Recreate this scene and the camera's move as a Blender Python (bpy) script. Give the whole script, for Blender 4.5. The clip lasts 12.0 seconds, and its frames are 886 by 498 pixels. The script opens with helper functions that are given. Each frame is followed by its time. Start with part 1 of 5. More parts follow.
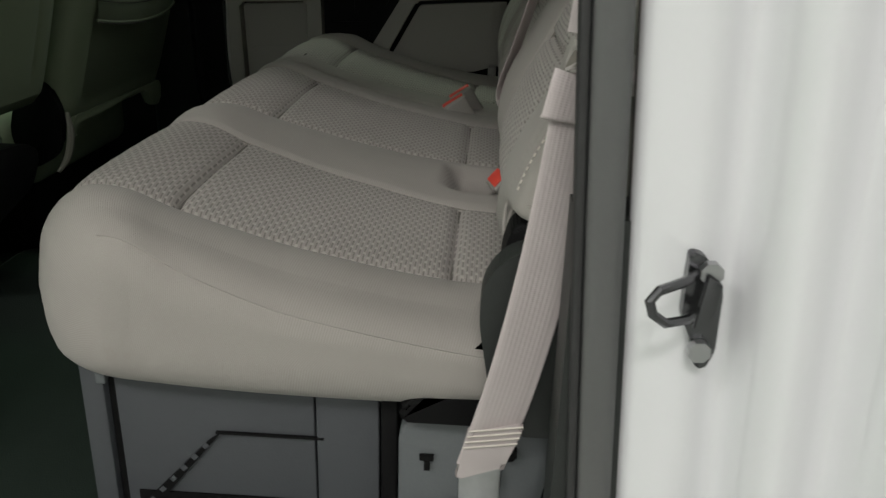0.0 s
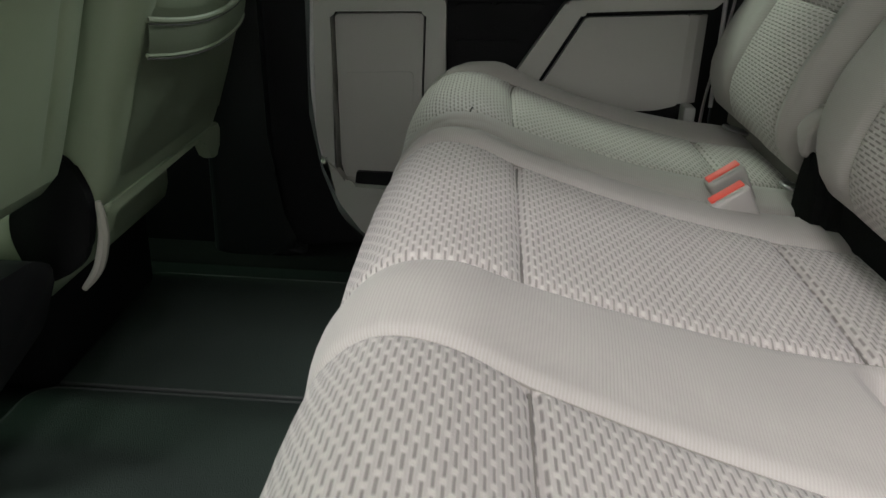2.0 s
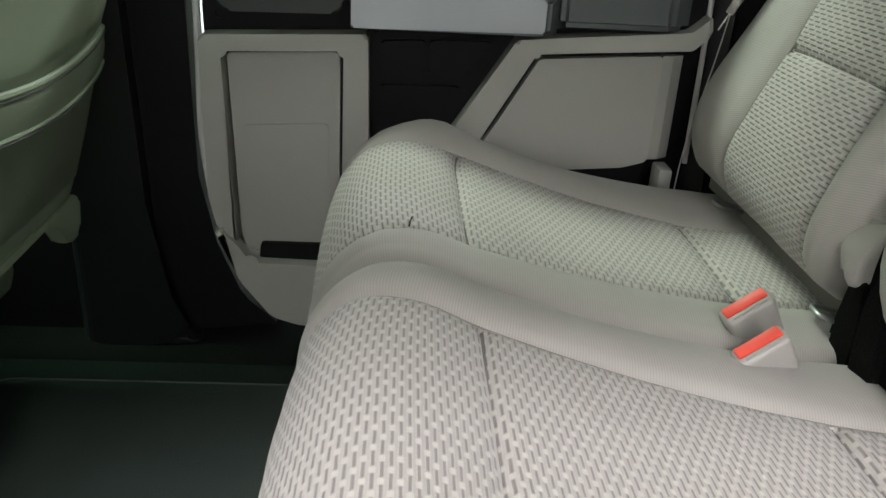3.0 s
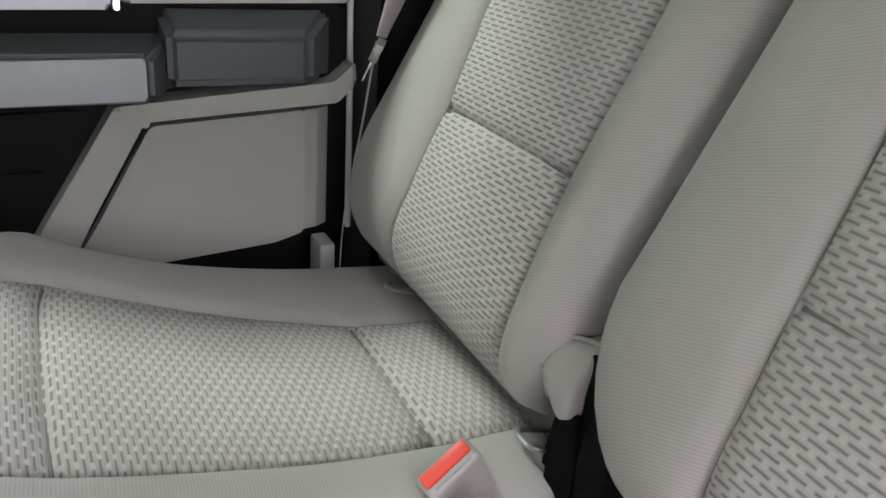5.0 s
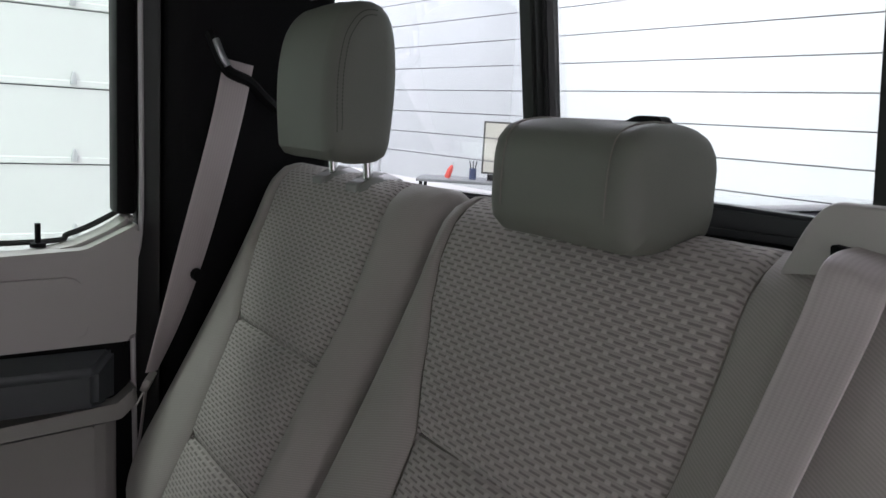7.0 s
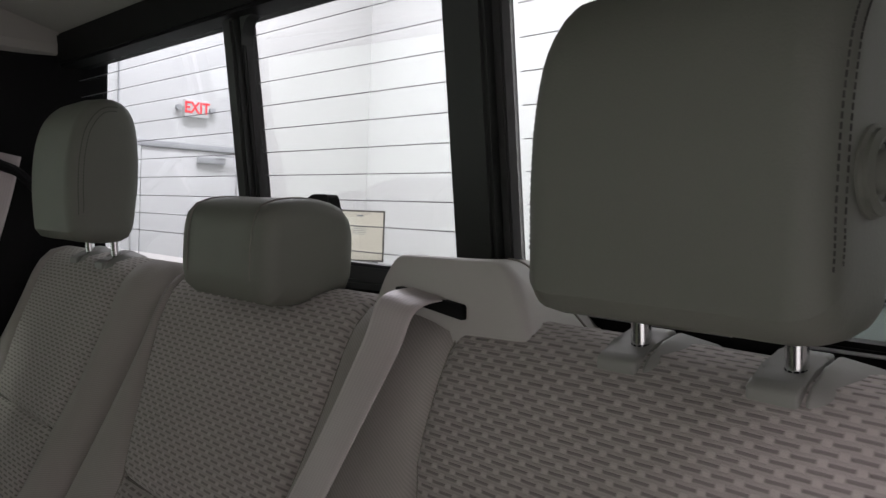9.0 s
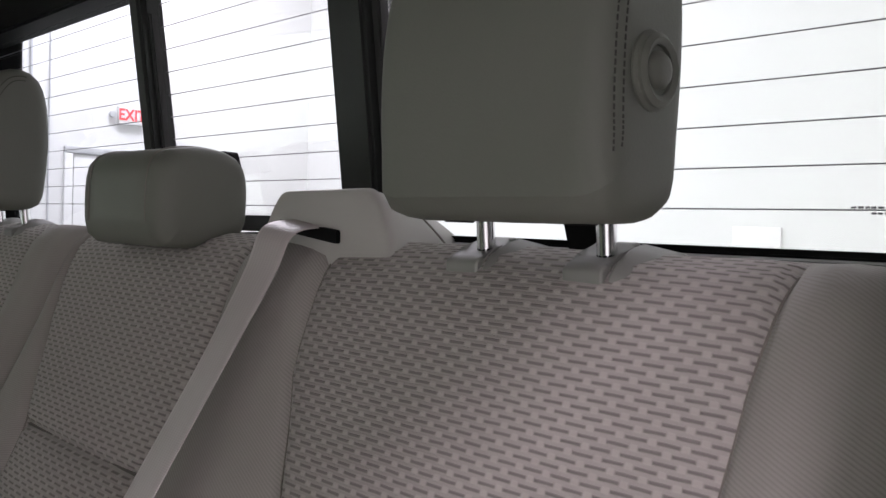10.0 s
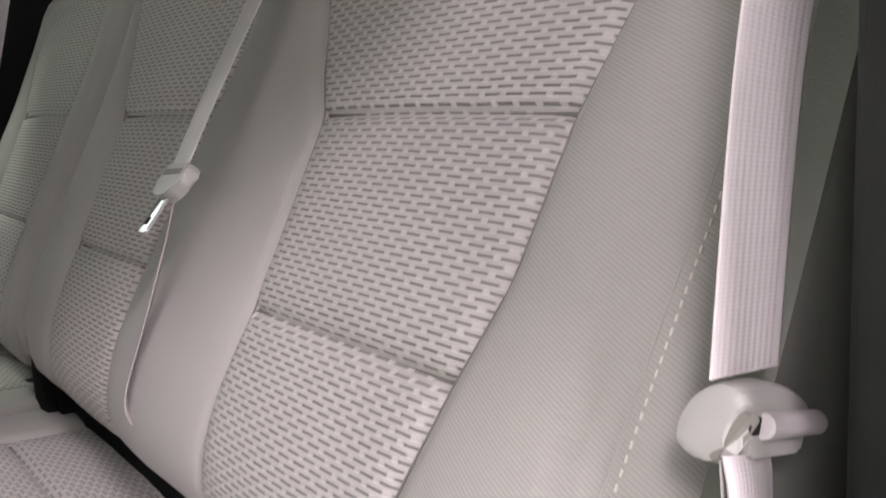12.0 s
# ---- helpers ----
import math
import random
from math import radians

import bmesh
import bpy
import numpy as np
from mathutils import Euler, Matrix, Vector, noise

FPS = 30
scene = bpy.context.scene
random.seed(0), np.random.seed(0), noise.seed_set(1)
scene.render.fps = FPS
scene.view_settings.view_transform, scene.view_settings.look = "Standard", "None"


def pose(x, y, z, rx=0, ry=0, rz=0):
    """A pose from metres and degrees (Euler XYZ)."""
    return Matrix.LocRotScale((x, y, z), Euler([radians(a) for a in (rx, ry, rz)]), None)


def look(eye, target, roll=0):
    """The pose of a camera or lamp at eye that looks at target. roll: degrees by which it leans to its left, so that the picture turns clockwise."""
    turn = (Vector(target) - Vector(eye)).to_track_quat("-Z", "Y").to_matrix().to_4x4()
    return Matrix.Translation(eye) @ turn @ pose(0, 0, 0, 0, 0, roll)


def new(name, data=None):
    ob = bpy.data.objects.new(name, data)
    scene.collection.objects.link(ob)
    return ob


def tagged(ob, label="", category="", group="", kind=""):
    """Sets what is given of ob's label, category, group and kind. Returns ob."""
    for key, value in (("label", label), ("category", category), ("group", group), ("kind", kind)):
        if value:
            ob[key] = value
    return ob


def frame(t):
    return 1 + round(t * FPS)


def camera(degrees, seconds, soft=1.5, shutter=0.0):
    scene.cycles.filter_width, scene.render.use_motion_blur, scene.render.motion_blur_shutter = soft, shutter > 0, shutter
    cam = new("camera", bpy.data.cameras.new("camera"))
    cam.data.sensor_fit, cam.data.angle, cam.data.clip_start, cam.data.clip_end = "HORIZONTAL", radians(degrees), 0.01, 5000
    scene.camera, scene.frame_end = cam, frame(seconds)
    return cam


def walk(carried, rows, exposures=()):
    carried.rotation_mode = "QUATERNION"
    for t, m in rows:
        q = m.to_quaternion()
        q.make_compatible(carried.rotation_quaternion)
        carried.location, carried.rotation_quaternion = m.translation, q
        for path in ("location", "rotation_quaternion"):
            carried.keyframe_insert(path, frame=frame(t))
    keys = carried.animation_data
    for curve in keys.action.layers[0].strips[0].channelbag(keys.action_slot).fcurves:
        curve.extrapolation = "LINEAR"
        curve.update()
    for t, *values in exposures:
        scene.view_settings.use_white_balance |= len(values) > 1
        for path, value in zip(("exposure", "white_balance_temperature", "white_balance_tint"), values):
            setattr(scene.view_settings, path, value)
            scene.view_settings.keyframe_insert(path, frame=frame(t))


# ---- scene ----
cam = camera(57.0, 12.0, soft=1.4, shutter=0.15)
PATH = [
    (0, (-0.089, -1.428, 0.819), (-0.182, 0.426, 0.076), 1.7),
    (0.5, (-0.197, -1.305, 0.801), (-0.328, 0.54, 0.041), 2.3),
    (1, (-0.266, -1.136, 0.783), (-0.396, 0.703, 0.009), 2.1),
    (1.5, (-0.34, -0.963, 0.779), (-0.453, 0.871, -0.012), 2.1),
    (2, (-0.462, -0.773, 0.808), (-0.55, 1.065, 0.022), 2.1),
    (2.5, (-0.49, -0.59, 0.849), (-0.526, 1.24, 0.042), 2.4),
    (2.7, (-0.503, -0.525, 0.863), (-0.484, 1.3, 0.044), 2.9),
    (4.3, (-0.407, -0.164, 0.838), (0.202, 1.556, 0.019), 3.8),
    (4.5, (-0.405, -0.158, 0.838), (0.294, 1.533, 0.029), 4.1),
    (5, (-0.402, -0.18, 0.898), (0.448, 1.446, 0.103), 4.7),
    (5.5, (-0.387, -0.235, 0.983), (0.575, 1.36, 0.253), 4.9),
    (6, (-0.378, -0.337, 1.073), (0.667, 1.268, 0.499), 4.6),
    (6.5, (-0.35, -0.431, 1.118), (0.72, 1.206, 0.684), 4.0),
    (7, (-0.347, -0.507, 1.149), (0.768, 1.123, 0.836), 3.4),
    (7.2, (-0.337, -0.53, 1.160), (0.788, 1.101, 0.888), 3.2),
    (8.8, (-0.287, -0.734, 1.156), (1.055, 0.746, 1.069), 2.4),
    (9, (-0.285, -0.749, 1.146), (1.08, 0.71, 1.062), 2.3),
    (9.5, (-0.274, -0.794, 1.125), (1.152, 0.608, 1.058), 2.1),
    (10, (-0.283, -0.838, 1.079), (1.178, 0.528, 1.03), 1.9),
    (10.5, (-0.293, -0.859, 1.042), (1.18, 0.494, 1.013), 1.8),
    (11, (-0.282, -0.862, 1.002), (1.178, 0.503, 0.939), 2.1),
    (11.5, (-0.279, -0.877, 0.939), (1.153, 0.484, 0.626), -1.4),
    (12, (-0.304, -0.954, 0.862), (0.948, 0.557, 0.474), -2.6),
]
# the clip's camera opens up as the bright door jamb leaves the picture and closes down for the windows
EXPOSURE = [(0.0, -1.15, 6500, -1), (0.5, -0.78, 6800, -3), (1.0, -0.27, 6700, -3), (1.5, 0.20, 6350, 3), (2.0, 0.55, 6250, 4), (2.5, 1.02, 6250, 4),
            (4.5, 1.62, 6050, 12), (5.5, 1.56, 6000, 17), (6.0, 1.28, 5950, 16), (6.5, 0.56, 6050, 20), (7.0, 0.03, 6050, 21), (9.0, -0.40, 6400, 22),
            (9.5, -0.18, 6300, 23), (10.0, 0.0, 6300, 24), (10.5, 0.08, 6300, 24), (11.0, 0.22, 6300, 24), (11.5, 0.48, 6250, 20), (12.0, 0.52, 6250, 17)]
walk(cam, [(t, look(eye, target, roll)) for t, eye, target, roll in PATH],
     exposures=EXPOSURE)

# ---------------------------------------------------------------- light
GROUND = -0.66
world = bpy.data.worlds.new("world")
scene.world = world
world.use_nodes = True
world.node_tree.nodes["Background"].inputs[0].default_value = (0.9, 0.95, 1.0, 1)
world.node_tree.nodes["Background"].inputs[1].default_value = 0.02

LAMP_Z = 6.1


def ceiling_lamp(x, y, sx, sy, watts, colour):
    data = bpy.data.lights.new("ceiling_light", "AREA")
    data.shape, data.size, data.size_y = "RECTANGLE", sx, sy
    data.energy, data.color = watts, colour
    ob = new("ceiling_light_source", data)
    ob.matrix_world = pose(x, y, LAMP_Z - 0.09)
    return ob


LAMPS = [(-4.8, -5.0, 440), (-0.4, -6.2, 620), (3.4, -5.4, 10), (3.6, 0.6, 16), (3.4, 4.6, 50), (-2.4, 4.4, 230),
         (6.3, 2.4, 6), (4.2, 7.2, 400), (-6.0, 0.4, 450), (-1.2, -10.2, 170)]
for lx, ly, lw in LAMPS:
    ceiling_lamp(lx, ly, 2.4, 2.6 if -2 < ly < 2 and lx < 0 else 1.2, lw, (1.0, 0.905, 0.935) if ly < -2 else (0.98, 0.985, 1.0) if lx > 2 else (0.87, 1.0, 0.82) if ly > 2 else (0.68, 1.0, 0.70))


# ---------------------------------------------------------------- materials
def nodes_of(name):
    m = bpy.data.materials.new(name)
    m.use_nodes = True
    nt = m.node_tree
    return m, nt, nt.nodes["Principled BSDF"]


def link(nt, a, b):
    nt.links.new(a, b)


def math_node(nt, op, a, b=None, c=None, clamp=False):
    n = nt.nodes.new("ShaderNodeMath")
    n.operation, n.use_clamp = op, clamp
    for i, v in enumerate((a, b, c)):
        if v is None:
            continue
        if isinstance(v, (int, float)):
            n.inputs[i].default_value = v
        else:
            link(nt, v, n.inputs[i])
    return n.outputs[0]


def mix_colour(nt, fac, a, b, kind="MIX"):
    n = nt.nodes.new("ShaderNodeMix")
    n.data_type, n.blend_type = "RGBA", kind
    for i, v in ((0, fac), (6, a), (7, b)):
        if isinstance(v, (int, float)):
            n.inputs[i].default_value = v
        elif isinstance(v, tuple):
            n.inputs[i].default_value = (*v, 1)
        else:
            link(nt, v, n.inputs[i])
    return n.outputs[2]


def noise_of(nt, coord, scale, detail=3.0, rough=0.55):
    n = nt.nodes.new("ShaderNodeTexNoise")
    n.inputs["Scale"].default_value, n.inputs["Detail"].default_value = scale, detail
    n.inputs["Roughness"].default_value = rough
    link(nt, coord, n.inputs["Vector"])
    return n.outputs["Fac"]


def coords(nt, which="Object"):
    return nt.nodes.new("ShaderNodeTexCoord").outputs[which]


def bump_of(nt, height, strength, distance, normal=None):
    n = nt.nodes.new("ShaderNodeBump")
    n.inputs["Strength"].default_value, n.inputs["Distance"].default_value = strength, distance
    link(nt, height, n.inputs["Height"])
    if normal is not None:
        link(nt, normal, n.inputs["Normal"])
    return n.outputs[0]


def plain(name, colour, rough=0.5, metal=0.0, vary=0.12, grain=220.0, bump=0.15, depth=0.001, coat=0.0, blotch=6.0, spec=0.5):
    """A surface with large soft variation, fine grain and a matching relief."""
    m, nt, p = nodes_of(name)
    co = coords(nt)
    big, fine = noise_of(nt, co, blotch, 4), noise_of(nt, co, grain, 2)
    both = math_node(nt, "ADD", math_node(nt, "MULTIPLY", big, 0.6), math_node(nt, "MULTIPLY", fine, 0.4))
    dark = tuple(c * (1 - vary) for c in colour)
    light = tuple(min(1, c * (1 + vary)) for c in colour)
    link(nt, mix_colour(nt, both, dark, light), p.inputs["Base Color"])
    p.inputs["Metallic"].default_value = metal
    p.inputs["Specular IOR Level"].default_value = spec
    link(nt, math_node(nt, "MULTIPLY_ADD", big, 0.16, rough - 0.08, clamp=True), p.inputs["Roughness"])
    if coat:
        p.inputs["Coat Weight"].default_value, p.inputs["Coat Roughness"].default_value = coat, 0.08
    if bump:
        link(nt, bump_of(nt, fine, bump, depth), p.inputs["Normal"])
    return m


def uv_parts(nt):
    n = nt.nodes.new("ShaderNodeSeparateXYZ")
    link(nt, coords(nt, "UV"), n.inputs[0])
    return n.outputs[0], n.outputs[1]


def dashed_knit(name, light, dark, pitch_u=0.0197, pitch_v=0.0053):
    """Knitted seat centre: rows of short recessed dashes, each row shifted by half a repeat; their dark colour includes
    the recess shade.
    """
    m, nt, p = nodes_of(name)
    u, v = uv_parts(nt)
    co = coords(nt)
    wob = math_node(nt, "MULTIPLY", math_node(nt, "SUBTRACT", noise_of(nt, co, 30, 2), 0.5), 0.25)
    row_f = math_node(nt, "ADD", math_node(nt, "DIVIDE", v, pitch_v), wob)
    row = math_node(nt, "FLOOR", row_f)
    odd = math_node(nt, "MULTIPLY", math_node(nt, "MODULO", math_node(nt, "ADD", row, 4000.0), 2.0), 0.5)
    fu = math_node(nt, "FRACT", math_node(nt, "ADD", math_node(nt, "ADD", math_node(nt, "DIVIDE", u, pitch_u), odd), 200.0))
    fv = math_node(nt, "FRACT", row_f)

    def band(f, half, soft):
        d = math_node(nt, "ABSOLUTE", math_node(nt, "SUBTRACT", f, 0.5))
        return math_node(nt, "DIVIDE", math_node(nt, "SUBTRACT", half + soft, d), 2 * soft, clamp=True)

    dash = math_node(nt, "MULTIPLY", band(fu, 0.335, 0.035), band(fv, 0.17, 0.07))
    knot = math_node(nt, "MULTIPLY", math_node(nt, "SUBTRACT", 1.0, band(fu, 0.375, 0.03)), band(fv, 0.40, 0.08))
    fuzz = noise_of(nt, co, 900, 2)
    tone = noise_of(nt, co, 7, 4)
    base = mix_colour(nt, tone, tuple(c * 0.88 for c in light), tuple(c * 1.08 for c in light))
    base = mix_colour(nt, math_node(nt, "MULTIPLY", fuzz, 0.35), base, tuple(c * 0.72 for c in light))
    base = mix_colour(nt, math_node(nt, "MULTIPLY", knot, 0.6), base, tuple(c * 1.15 for c in light))
    link(nt, mix_colour(nt, math_node(nt, "MULTIPLY", dash, 0.86), base, dark), p.inputs["Base Color"])
    p.inputs["Roughness"].default_value = 0.92
    p.inputs["Sheen Weight"].default_value = 0.15
    p.inputs["Specular IOR Level"].default_value = 0.2
    rib = math_node(nt, "MULTIPLY", math_node(nt, "SINE", math_node(nt, "MULTIPLY", fv, 6.2832)), 0.25)
    height = math_node(nt, "ADD", math_node(nt, "SUBTRACT", math_node(nt, "ADD", rib, math_node(nt, "MULTIPLY", knot, 0.25)), dash), math_node(nt, "MULTIPLY", fuzz, 0.5))
    link(nt, bump_of(nt, height, 0.65, 0.0014), p.inputs["Normal"])
    return m


PUCKER_Y = 0.700


def ribbed_cloth(name, colour, pitch=0.0036, slant=0.10, contrast=0.16, one_sided=False):
    """Bolster cloth: fine slanting cords."""
    m, nt, p = nodes_of(name)
    u, v = uv_parts(nt)
    co = coords(nt)
    run = math_node(nt, "MULTIPLY", u, slant)
    if one_sided:
        run = math_node(nt, "ADD", math_node(nt, "MULTIPLY", math_node(nt, "MINIMUM", u, 0.0), slant), math_node(nt, "MULTIPLY", math_node(nt, "MAXIMUM", u, 0.0), 0.36))
    ph = math_node(nt, "MULTIPLY", math_node(nt, "ADD", v, run), 6.2832 / pitch)
    cord = math_node(nt, "POWER", math_node(nt, "MULTIPLY_ADD", math_node(nt, "SINE", ph), 0.5, 0.5), 1.6)
    fuzz, tone = noise_of(nt, co, 700, 2), noise_of(nt, co, 5, 4)
    stain = math_node(nt, "MULTIPLY_ADD", noise_of(nt, co, 11, 5, 0.65), 5.0, -3.1, clamp=True)
    base = mix_colour(nt, tone, tuple(c * 0.9 for c in colour), tuple(c * 1.08 for c in colour))
    base = mix_colour(nt, math_node(nt, "MULTIPLY", fuzz, 0.25), base, tuple(c * 0.75 for c in colour))
    base = mix_colour(nt, math_node(nt, "MULTIPLY", stain, 0.22), base, (0.24, 0.19, 0.13))
    base = mix_colour(nt, math_node(nt, "MULTIPLY", cord, contrast * 2), base, tuple(c * 0.45 for c in colour))
    link(nt, base, p.inputs["Base Color"])
    p.inputs["Roughness"].default_value = 0.9
    p.inputs["Sheen Weight"].default_value = 0.12
    p.inputs["Specular IOR Level"].default_value = 0.2
    h = math_node(nt, "ADD", math_node(nt, "MULTIPLY", cord, -0.6), math_node(nt, "MULTIPLY", fuzz, 0.4))
    # soft creases of loosely stretched cloth, and puckers along the sewn outer edge
    crease = bump_of(nt, noise_of(nt, co, 16, 2), 0.35, 0.004)
    if one_sided:
        stretch = nt.nodes.new("ShaderNodeMapping")
        stretch.inputs["Scale"].default_value = (90, 25, 150)
        link(nt, co, stretch.inputs["Vector"])
        away = math_node(nt, "DIVIDE", math_node(nt, "ADD", u, PUCKER_Y), 0.011)
        near = math_node(nt, "SUBTRACT", 1.0, math_node(nt, "MULTIPLY", away, away), clamp=True)
        crease = bump_of(nt, math_node(nt, "MULTIPLY", noise_of(nt, stretch.outputs[0], 1.0, 1), near), 0.25, 0.006, crease)
    link(nt, bump_of(nt, h, 0.4, 0.0005, crease), p.inputs["Normal"])
    return m


def webbing(name, colour, pitch=0.0041):
    """Seat belt webbing: lengthwise cords with a fine herringbone."""
    m, nt, p = nodes_of(name)
    u, v = uv_parts(nt)
    co = coords(nt)
    cord = math_node(nt, "MULTIPLY_ADD", math_node(nt, "SINE", math_node(nt, "MULTIPLY", u, 6.2832 / pitch)), 0.5, 0.5)
    weft = math_node(nt, "MULTIPLY_ADD", math_node(nt, "SINE", math_node(nt, "MULTIPLY", v, 6.2832 / 0.0019)), 0.5, 0.5)
    tone = noise_of(nt, co, 12, 3)
    base = mix_colour(nt, tone, tuple(c * 0.92 for c in colour), tuple(c * 1.06 for c in colour))
    edge = math_node(nt, "MULTIPLY", math_node(nt, "SUBTRACT", math_node(nt, "ABSOLUTE", u), 0.0185), 600.0, clamp=True)
    cord = math_node(nt, "MULTIPLY", cord, math_node(nt, "SUBTRACT", 1.0, edge))
    base = mix_colour(nt, math_node(nt, "MULTIPLY", cord, 0.17), base, tuple(c * 0.6 for c in colour))
    base = mix_colour(nt, math_node(nt, "MULTIPLY", edge, 0.4), base, tuple(c * 1.2 for c in colour))
    base = mix_colour(nt, math_node(nt, "MULTIPLY", weft, 0.10), base, tuple(c * 0.6 for c in colour))
    link(nt, base, p.inputs["Base Color"])
    p.inputs["Roughness"].default_value = 0.45
    p.inputs["Specular IOR Level"].default_value = 0.45
    h = math_node(nt, "ADD", math_node(nt, "MULTIPLY", cord, -0.8), math_node(nt, "MULTIPLY", weft, 0.25))
    link(nt, bump_of(nt, h, 0.35, 0.0005), p.inputs["Normal"])
    return m


def glass_pane(name, tint=(0.87, 0.915, 0.91)):
    m, nt, p = nodes_of(name)
    nt.nodes.remove(p)
    clear, gloss = nt.nodes.new("ShaderNodeBsdfTransparent"), nt.nodes.new("ShaderNodeBsdfGlossy")
    clear.inputs[0].default_value = (*tint, 1)
    gloss.inputs["Roughness"].default_value = 0.02
    fres, mix = nt.nodes.new("ShaderNodeFresnel"), nt.nodes.new("ShaderNodeMixShader")
    fres.inputs[0].default_value = 1.45
    link(nt, math_node(nt, "MULTIPLY", fres.outputs[0], 0.22), mix.inputs[0])
    link(nt, clear.outputs[0], mix.inputs[1])
    link(nt, gloss.outputs[0], mix.inputs[2])
    link(nt, mix.outputs[0], nt.nodes["Material Output"].inputs[0])
    return m


def glow(name, colour, strength):
    m, nt, p = nodes_of(name)
    p.inputs["Base Color"].default_value = (*colour, 1)
    p.inputs["Emission Color"].default_value = (*colour, 1)
    p.inputs["Emission Strength"].default_value = strength
    return m


M_KNIT = dashed_knit("dashed_knit_cloth", (0.42, 0.391, 0.363), (0.195, 0.178, 0.166))
M_RIB = ribbed_cloth("ribbed_bolster_cloth", (0.385, 0.361, 0.334), pitch=0.0027, contrast=0.12)
M_RIB_BACK = ribbed_cloth("slant_ribbed_cloth", (0.375, 0.352, 0.325), pitch=0.0027, slant=-0.5, contrast=0.125, one_sided=True)
M_SIDE = plain("olive_side_cloth", (0.19, 0.187, 0.163), 0.88, vary=0.08, grain=520, bump=0.3, depth=0.0008, spec=0.2)
M_HEAD = plain("headrest_vinyl", (0.148, 0.156, 0.129), 0.62, vary=0.07, grain=520, bump=0.25, depth=0.0008, blotch=9)
M_CREASE_SHADE = plain("crease_shade", (0.15, 0.14, 0.125), 0.85, vary=0.2)
M_STITCH_DARK = plain("dark_stitch_thread", (0.06, 0.06, 0.052), 0.85, vary=0.2)
M_SEAM = plain("seam_thread", (0.20, 0.185, 0.16), 0.8, vary=0.2)
M_STITCH = plain("light_thread", (0.62, 0.58, 0.52), 0.7, vary=0.1)
M_BELT = webbing("belt_webbing", (0.515, 0.463, 0.456))
M_TRIM = plain("grey_beige_plastic", (0.35, 0.342, 0.308), 0.55, vary=0.06, grain=420, bump=0.2, depth=0.0006)
M_TRIM_LIGHT = plain("light_grey_plastic", (0.50, 0.475, 0.455), 0.5, vary=0.05, grain=420, bump=0.2, depth=0.0006)
M_GUIDE = plain("grey_guide_plastic", (0.25, 0.252, 0.232), 0.45, vary=0.05, grain=420, bump=0.15, depth=0.0005)
M_RETRACTOR = plain("belt_tower_plastic", (0.44, 0.424, 0.397), 0.5, vary=0.05, grain=420, bump=0.18, depth=0.0005)
M_BLACK = plain("black_plastic", (0.006, 0.006, 0.0062), 0.6, spec=0.12, vary=0.25, grain=350, bump=0.25, depth=0.0006)
M_PILLAR = plain("satin_black_plastic", (0.008, 0.0085, 0.0085), 0.34, spec=0.4, vary=0.2, grain=350, bump=0.2, depth=0.0005)
M_DARK = plain("charcoal_plastic", (0.030, 0.033, 0.031), 0.5, spec=0.35, vary=0.15, grain=350, bump=0.25, depth=0.0006)
M_SLATE = plain("slate_armrest_vinyl", (0.064, 0.071, 0.074), 0.42, vary=0.1, grain=420, bump=0.25, depth=0.0006)
M_SILVER_PALE = plain("pale_silver_paint", (0.46, 0.465, 0.50), 0.4, metal=0.35, vary=0.04, bump=0.0)
M_SILVER = plain("silver_paint", (0.275, 0.285, 0.298), 0.42, metal=0.35, vary=0.04, bump=0.0)
M_RUBBER = plain("black_rubber_seal", (0.03, 0.03, 0.03), 0.62, vary=0.2, grain=160, bump=0.3)
M_SEAL_GREY = plain("grey_rubber_seal", (0.11, 0.112, 0.11), 0.6, vary=0.12, grain=180, bump=0.3)
M_EDGE = plain("pale_seal_lip", (0.55, 0.53, 0.52), 0.4, vary=0.06)
M_FLOOR = plain("dark_floor_vinyl", (0.008, 0.011, 0.0095), 0.78, spec=0.1, vary=0.35, grain=300, bump=0.6, depth=0.002, blotch=5)
M_MAT = plain("dark_carpet_mat", (0.030, 0.040, 0.034), 0.95, spec=0.06, vary=0.4, grain=520, bump=0.9, depth=0.003, blotch=4)
M_BINDING = plain("mat_binding", (0.03, 0.035, 0.032), 0.8, vary=0.15)
M_CARPET = plain("black_carpet", (0.007, 0.0075, 0.007), 0.95, spec=0.06, vary=0.4, grain=420, bump=0.9, depth=0.003)
M_LINER = plain("headliner_cloth", (0.36, 0.35, 0.32), 0.95, vary=0.06, grain=600, bump=0.4, depth=0.001)
M_FRONT = plain("front_seat_vinyl", (0.240, 0.283, 0.190), 0.6, vary=0.08, grain=480, bump=0.25, depth=0.0008)
M_FRONT_TRIM = plain("front_seat_trim", (0.32, 0.31, 0.265), 0.6, vary=0.08, grain=420, bump=0.2)
M_PAINT = plain("white_body_paint", (0.80, 0.80, 0.82), 0.10, vary=0.02, bump=0.0, coat=1.0)
M_STEEL = plain("bare_steel", (0.45, 0.45, 0.46), 0.33, metal=1.0, vary=0.2, grain=120, bump=0.1)
M_STRIKER = plain("dark_striker_steel", (0.11, 0.11, 0.115), 0.2, metal=0.9, vary=0.3, grain=150, bump=0.1)
M_CHROME = plain("chrome", (0.85, 0.85, 0.86), 0.2, metal=1.0, vary=0.02, bump=0.0)
